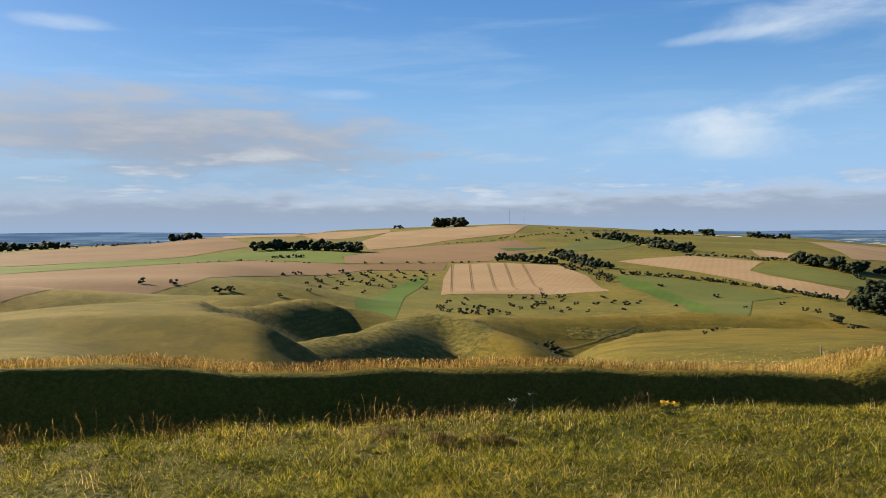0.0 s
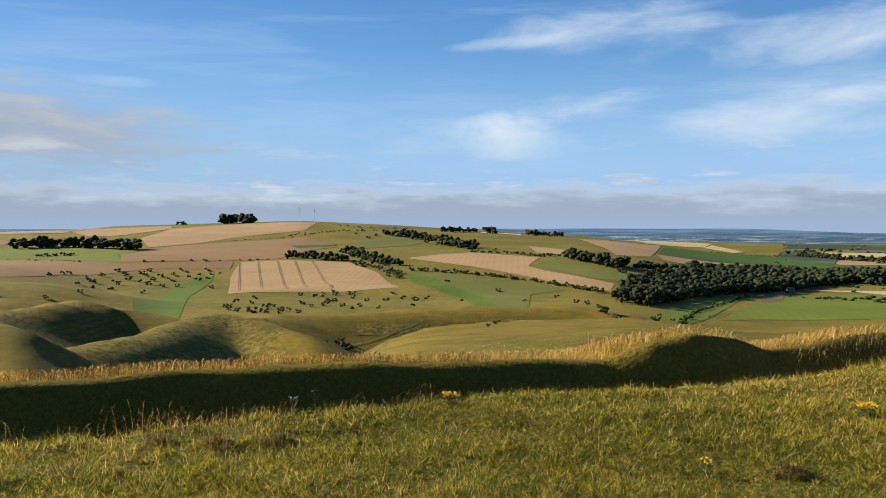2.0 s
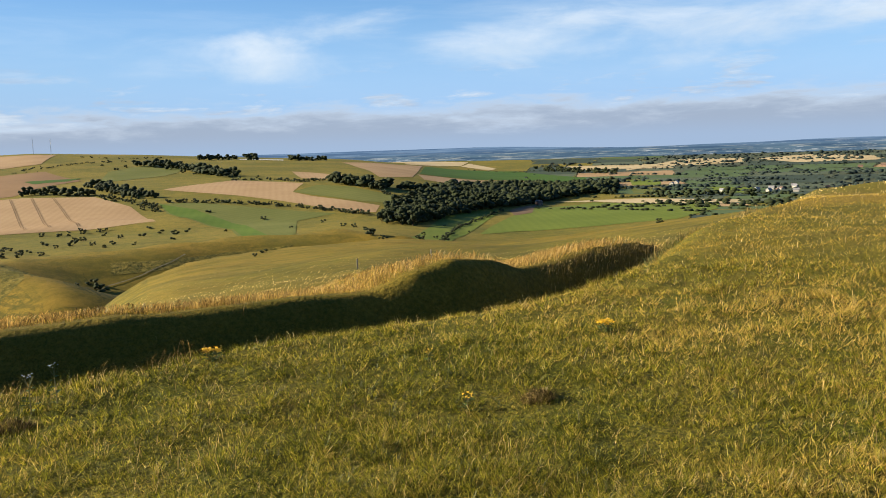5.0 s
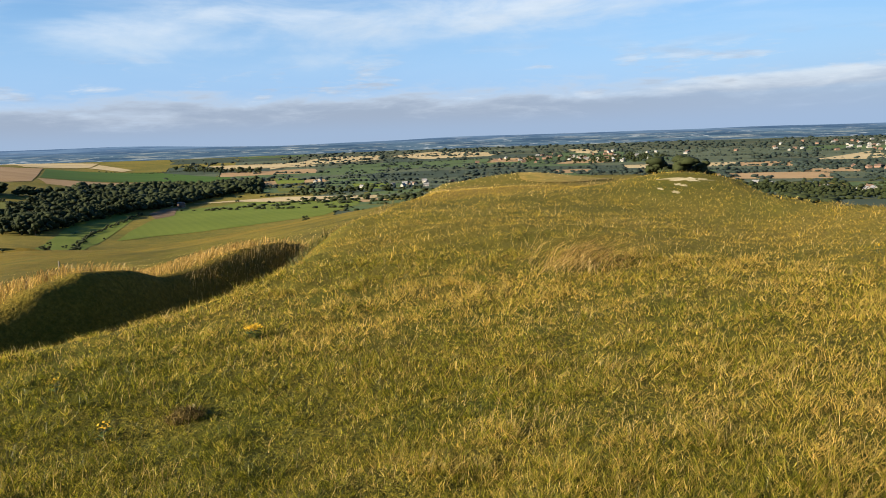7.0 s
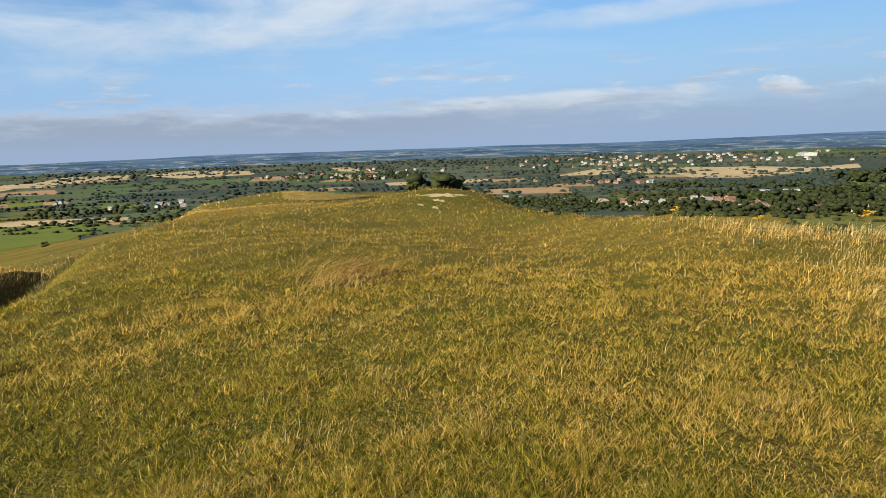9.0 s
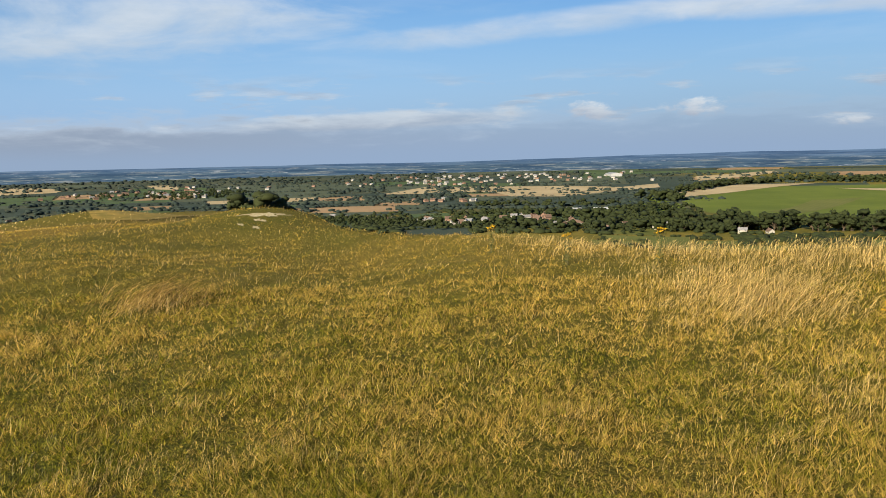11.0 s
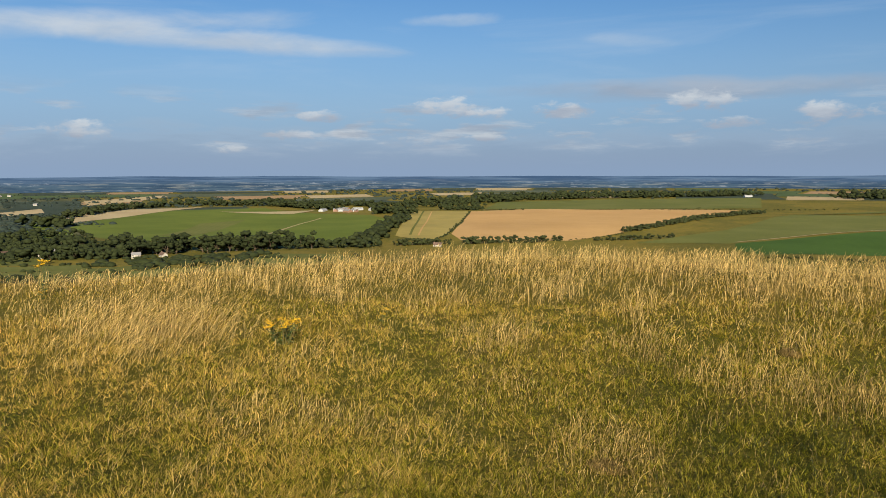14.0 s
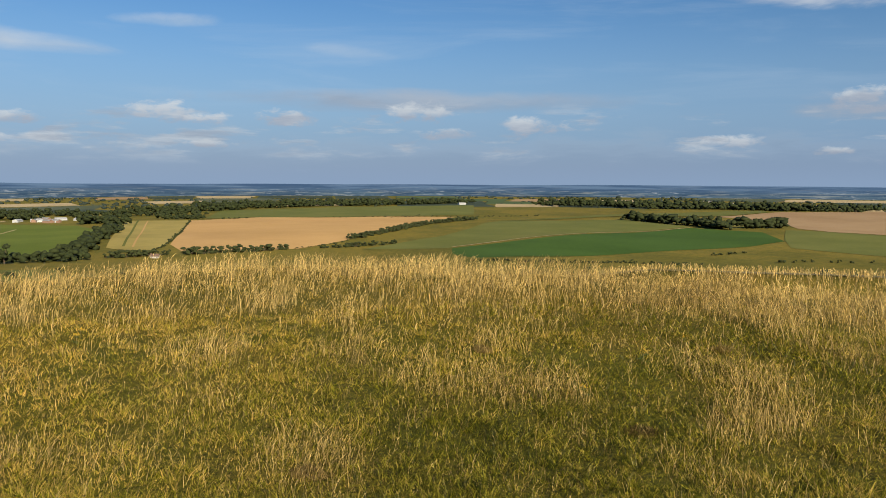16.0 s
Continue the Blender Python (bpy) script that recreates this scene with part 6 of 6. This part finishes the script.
def make_post():
    ob = thing("fence_post", "weathered wooden fence post on the slope", "fence post", "fence posts")
    bm = bmesh.new()
    bmesh.ops.create_cone(bm, segments=8, radius1=0.06, radius2=0.055, depth=1.3, cap_ends=True, matrix=Matrix.Translation((0, 0, 0.05)))
    bmesh.ops.create_cone(bm, segments=8, radius1=0.055, radius2=0.01, depth=0.06, cap_ends=True, matrix=Matrix.Translation((0, 0, 0.73)))
    part("post", bm, "post", ob)
    for z in (0.3, 0.6):
        bm = bmesh.new()
        box(bm, -0.02, 0.02, -0.075, -0.05, z - 0.02, z + 0.02)
        part("staple", bm, "steel", ob)
    return ob


set_out_posts = make_post()
for i, (x, y) in enumerate([(24.5, 51.5), (33, 55.5)]):
    m = Matrix.Translation((x, y, float(height(x, y))))
    if i == 0:
        set_out_posts.matrix_basis = m
    else:
        copy_thing(set_out_posts, m)


def make_mast():
    """A three-legged lattice mast 44 m high."""
    ob = thing("radio_mast", "tall thin grey lattice radio mast on the ridge", "mast", "radio masts")
    for i in range(3):
        w = math.tau * i / 3
        v, f = [], []
        limb(v, f, (math.cos(w) * 1.0, math.sin(w) * 1.0, -1), (math.cos(w) * 0.5, math.sin(w) * 0.5, 44), 0.14, 0.12, 6)
        part("leg", mesh("leg", v, f, ["steel"]), "", ob)
        v, f = [], []
        for k in range(22):
            r0, r1 = 1.0 - 0.5 * k / 22, 1.0 - 0.5 * (k + 1) / 22
            w2 = w + math.tau / 3
            limb(v, f, (math.cos(w) * r0, math.sin(w) * r0, 2 * k), (math.cos(w2) * r1, math.sin(w2) * r1, 2 * k + 2), 0.06, 0.06, 4)
        part("bracing", mesh("bracing", v, f, ["steel"]), "", ob)
    for z, r in ((38, 0.9), (42, 0.7), (33, 0.8)):
        bm = bmesh.new()
        bmesh.ops.create_cone(bm, segments=12, radius1=r, radius2=r, depth=1.0, cap_ends=True, matrix=Matrix.Translation((0.9, 0, z)) @ Matrix.Rotation(math.pi / 2, 4, "Y"))
        part("antenna_drum", bm, "sheet", ob)
    return ob


mast = make_mast()
mast.matrix_basis = Matrix.Translation((206, 2471, float(height(206, 2471))))
copy_thing(mast, Matrix.Translation((250, 2467, float(height(250, 2467)) - 1)))

# ---- flowers on the fort ----
def disc(verts, faces, c, r, tilt, sides=7):
    q = Euler((tilt[0], tilt[1], tilt[2])).to_matrix()
    n = len(verts)
    verts.append(tuple(Vector(c) + q @ Vector((0, 0, r * 0.25))))
    for i in range(sides):
        w = math.tau * i / sides
        verts.append(tuple(Vector(c) + q @ Vector((math.cos(w) * r, math.sin(w) * r, 0))))
    for i in range(sides):
        faces.append((n, n + 1 + i, n + 1 + (i + 1) % sides))


def make_flower(seed, h, stems, spread, petal, label, name, head=0.008, per=14):
    """A leafy stem, or several, each topped by a flat spray of flower heads."""
    rng = np.random.RandomState(seed)
    ob = thing(name, label, name.replace("_", " "), name.replace("_", " ") + " plants")
    lv, lf = [], []
    for s in range(stems):
        a = math.tau * (s + rng.rand()) / stems
        reach = spread * rng.uniform(0.35, 1.0) if stems > 1 else 0.01
        top = Vector((math.cos(a) * reach, math.sin(a) * reach, h * rng.uniform(0.8, 1.0)))
        foot = Vector((math.cos(a) * reach * 0.25, math.sin(a) * reach * 0.25, -0.03))
        sv, sf = [], []
        limb(sv, sf, foot, foot.lerp(top, 0.7), 0.0045, 0.0035, 5)
        fv, ff = [], []
        fork = foot.lerp(top, 0.72)
        for _ in range(per):
            w, d = rng.uniform(0, math.tau), 0.04 * math.sqrt(rng.rand())
            p = top + Vector((math.cos(w) * d, math.sin(w) * d, rng.uniform(-0.018, 0.012)))
            disc(fv, ff, p, head * rng.uniform(0.75, 1.2), rng.uniform(-0.5, 0.5, 3))
        for _ in range(5):
            w = rng.uniform(0, math.tau)
            limb(sv, sf, fork, top + Vector((math.cos(w) * 0.035, math.sin(w) * 0.035, -0.01)), 0.0022, 0.0014, 3)
        part("stem", mesh("stem", sv, sf, ["stem"]), "", ob)
        part("flower_spray", mesh("flower_spray", fv, ff, [petal]), "", ob)
        for i in range(9):
            u = rng.uniform(0.05, 0.75)
            p = foot.lerp(top, u)
            w = rng.uniform(0, math.tau)
            out = Vector((math.cos(w), math.sin(w), 0.35)) * rng.uniform(0.04, 0.09)
            side = Vector((-math.sin(w), math.cos(w), 0)) * 0.013
            n = len(lv)
            lv.extend([tuple(p), tuple(p + out * 0.5 + side), tuple(p + out + Vector((0, 0, -0.015))), tuple(p + out * 0.5 - side)])
            lf.append((n, n + 1, n + 2, n + 3))
    part("leaves", mesh("leaves", lv, lf, ["herb"]), "", ob)
    return ob


def set_out(ob, first, places):
    """The first one stands at first; copies at the rest."""
    for i, (x, y, turn) in enumerate(places):
        m = Matrix.Translation((x, y, float(height(x, y)))) @ Matrix.Rotation(turn, 4, "Z")
        if i == 0 and first:
            ob.matrix_basis = m
        else:
            copy_thing(ob, m)


low = make_flower(1, 0.13, 5, 0.08, "petal", "low yellow-flowered ragwort clump in the turf", "ragwort", 0.011, 16)
tall_one = make_flower(2, 0.47, 4, 0.08, "petal", "tall yellow-flowered ragwort standing above dry grass", "ragwort", 0.013, 20)
single = make_flower(3, 0.12, 1, 0.02, "petal", "small yellow-flowered ragwort in short turf", "ragwort")
broad = make_flower(4, 0.26, 11, 0.24, "petal", "broad yellow-flowered ragwort clump among dry grass", "ragwort", 0.012, 18)
yarrow = make_flower(5, 0.28, 1, 0.05, "umbel", "white-flowered yarrow at the edge of the ditch", "yarrow", 0.006, 9)
set_out(low, True, [(1.98, 6.7, 0.0), (5.13, 5.43, 1.2)])
set_out(tall_one, True, [(12.0, -0.82, 0.3), (13.7, 0.3, 1.4), (12.2, -2.2, 2.2)])
set_out(broad, True, [(8.15, -3.72, 0.5)])
set_out(single, True, [(3.43, 5.64, 0), (3.03, 4.48, 1.0), (3.06, -6.65, 2), (2.72, -8.6, 3), (1.5, -7.65, 4), (2.95, -7.9, 5), (8.35, -5.1, 0.5), (8.5, -5.25, 0.9), (11.5, 1.15, 1.5), (11.8, -2.1, 2.5), (11.1, -2.45, 3.5)])
set_out(yarrow, True, [(0.6, 6.15, 0), (0.78, 6.3, 1.0)])



def make_tussock(seed, wide, tall):
    """A matted tussock of dead grass round a dark heart."""
    rng = np.random.RandomState(seed)
    ob = thing("tussock", "matted brown tussock of dead grass in the turf", "tussock", "dead grass tussocks")
    v, f = [], []
    blob(rng, (0, 0, 0), wide * 0.4, v, f)
    v = [(x, y * 0.7, z * 0.35) for x, y, z in v]
    part("heart", mesh("heart", v, f, ["soil"], True), "", ob)
    v, f = [], []
    for _ in range(420):
        a, d = rng.uniform(0, math.tau), wide * math.sqrt(rng.rand())
        p = Vector((math.cos(a) * d, math.sin(a) * d * 0.7, 0))
        b = rng.uniform(0, math.tau)
        lie = Vector((math.cos(b), math.sin(b), 0)) * tall * rng.uniform(0.3, 1.2)
        h = tall * rng.uniform(0.5, 1.1) * (1.1 - d / wide * 0.6)
        s = Vector((-math.sin(b), math.cos(b), 0)) * 0.0016
        n = len(v)
        v.extend([tuple(p - s), tuple(p + s), tuple(p + lie * 0.4 + Vector((0, 0, h)) + s), tuple(p + lie * 0.4 + Vector((0, 0, h)) - s), tuple(p + lie + Vector((0, 0, h * 0.8)))])
        f.extend([(n, n + 1, n + 2, n + 3), (n + 3, n + 2, n + 4)])
    part("thatch", mesh("thatch", v, f, ["thatch"]), "", ob)
    return ob


set_out(make_tussock(1, 0.14, 0.08), True, [(3.52, 4.35, 0.3), (-0.38, 6.2, 1.2), (0.05, 6.0, 2.0), (0.46, 5.95, 2.9), (2.32, -6.0, 0.8), (2.34, -8.6, 1.7), (4.6, -7.5, 2.6), (3.87, -3.9, 0.1)])
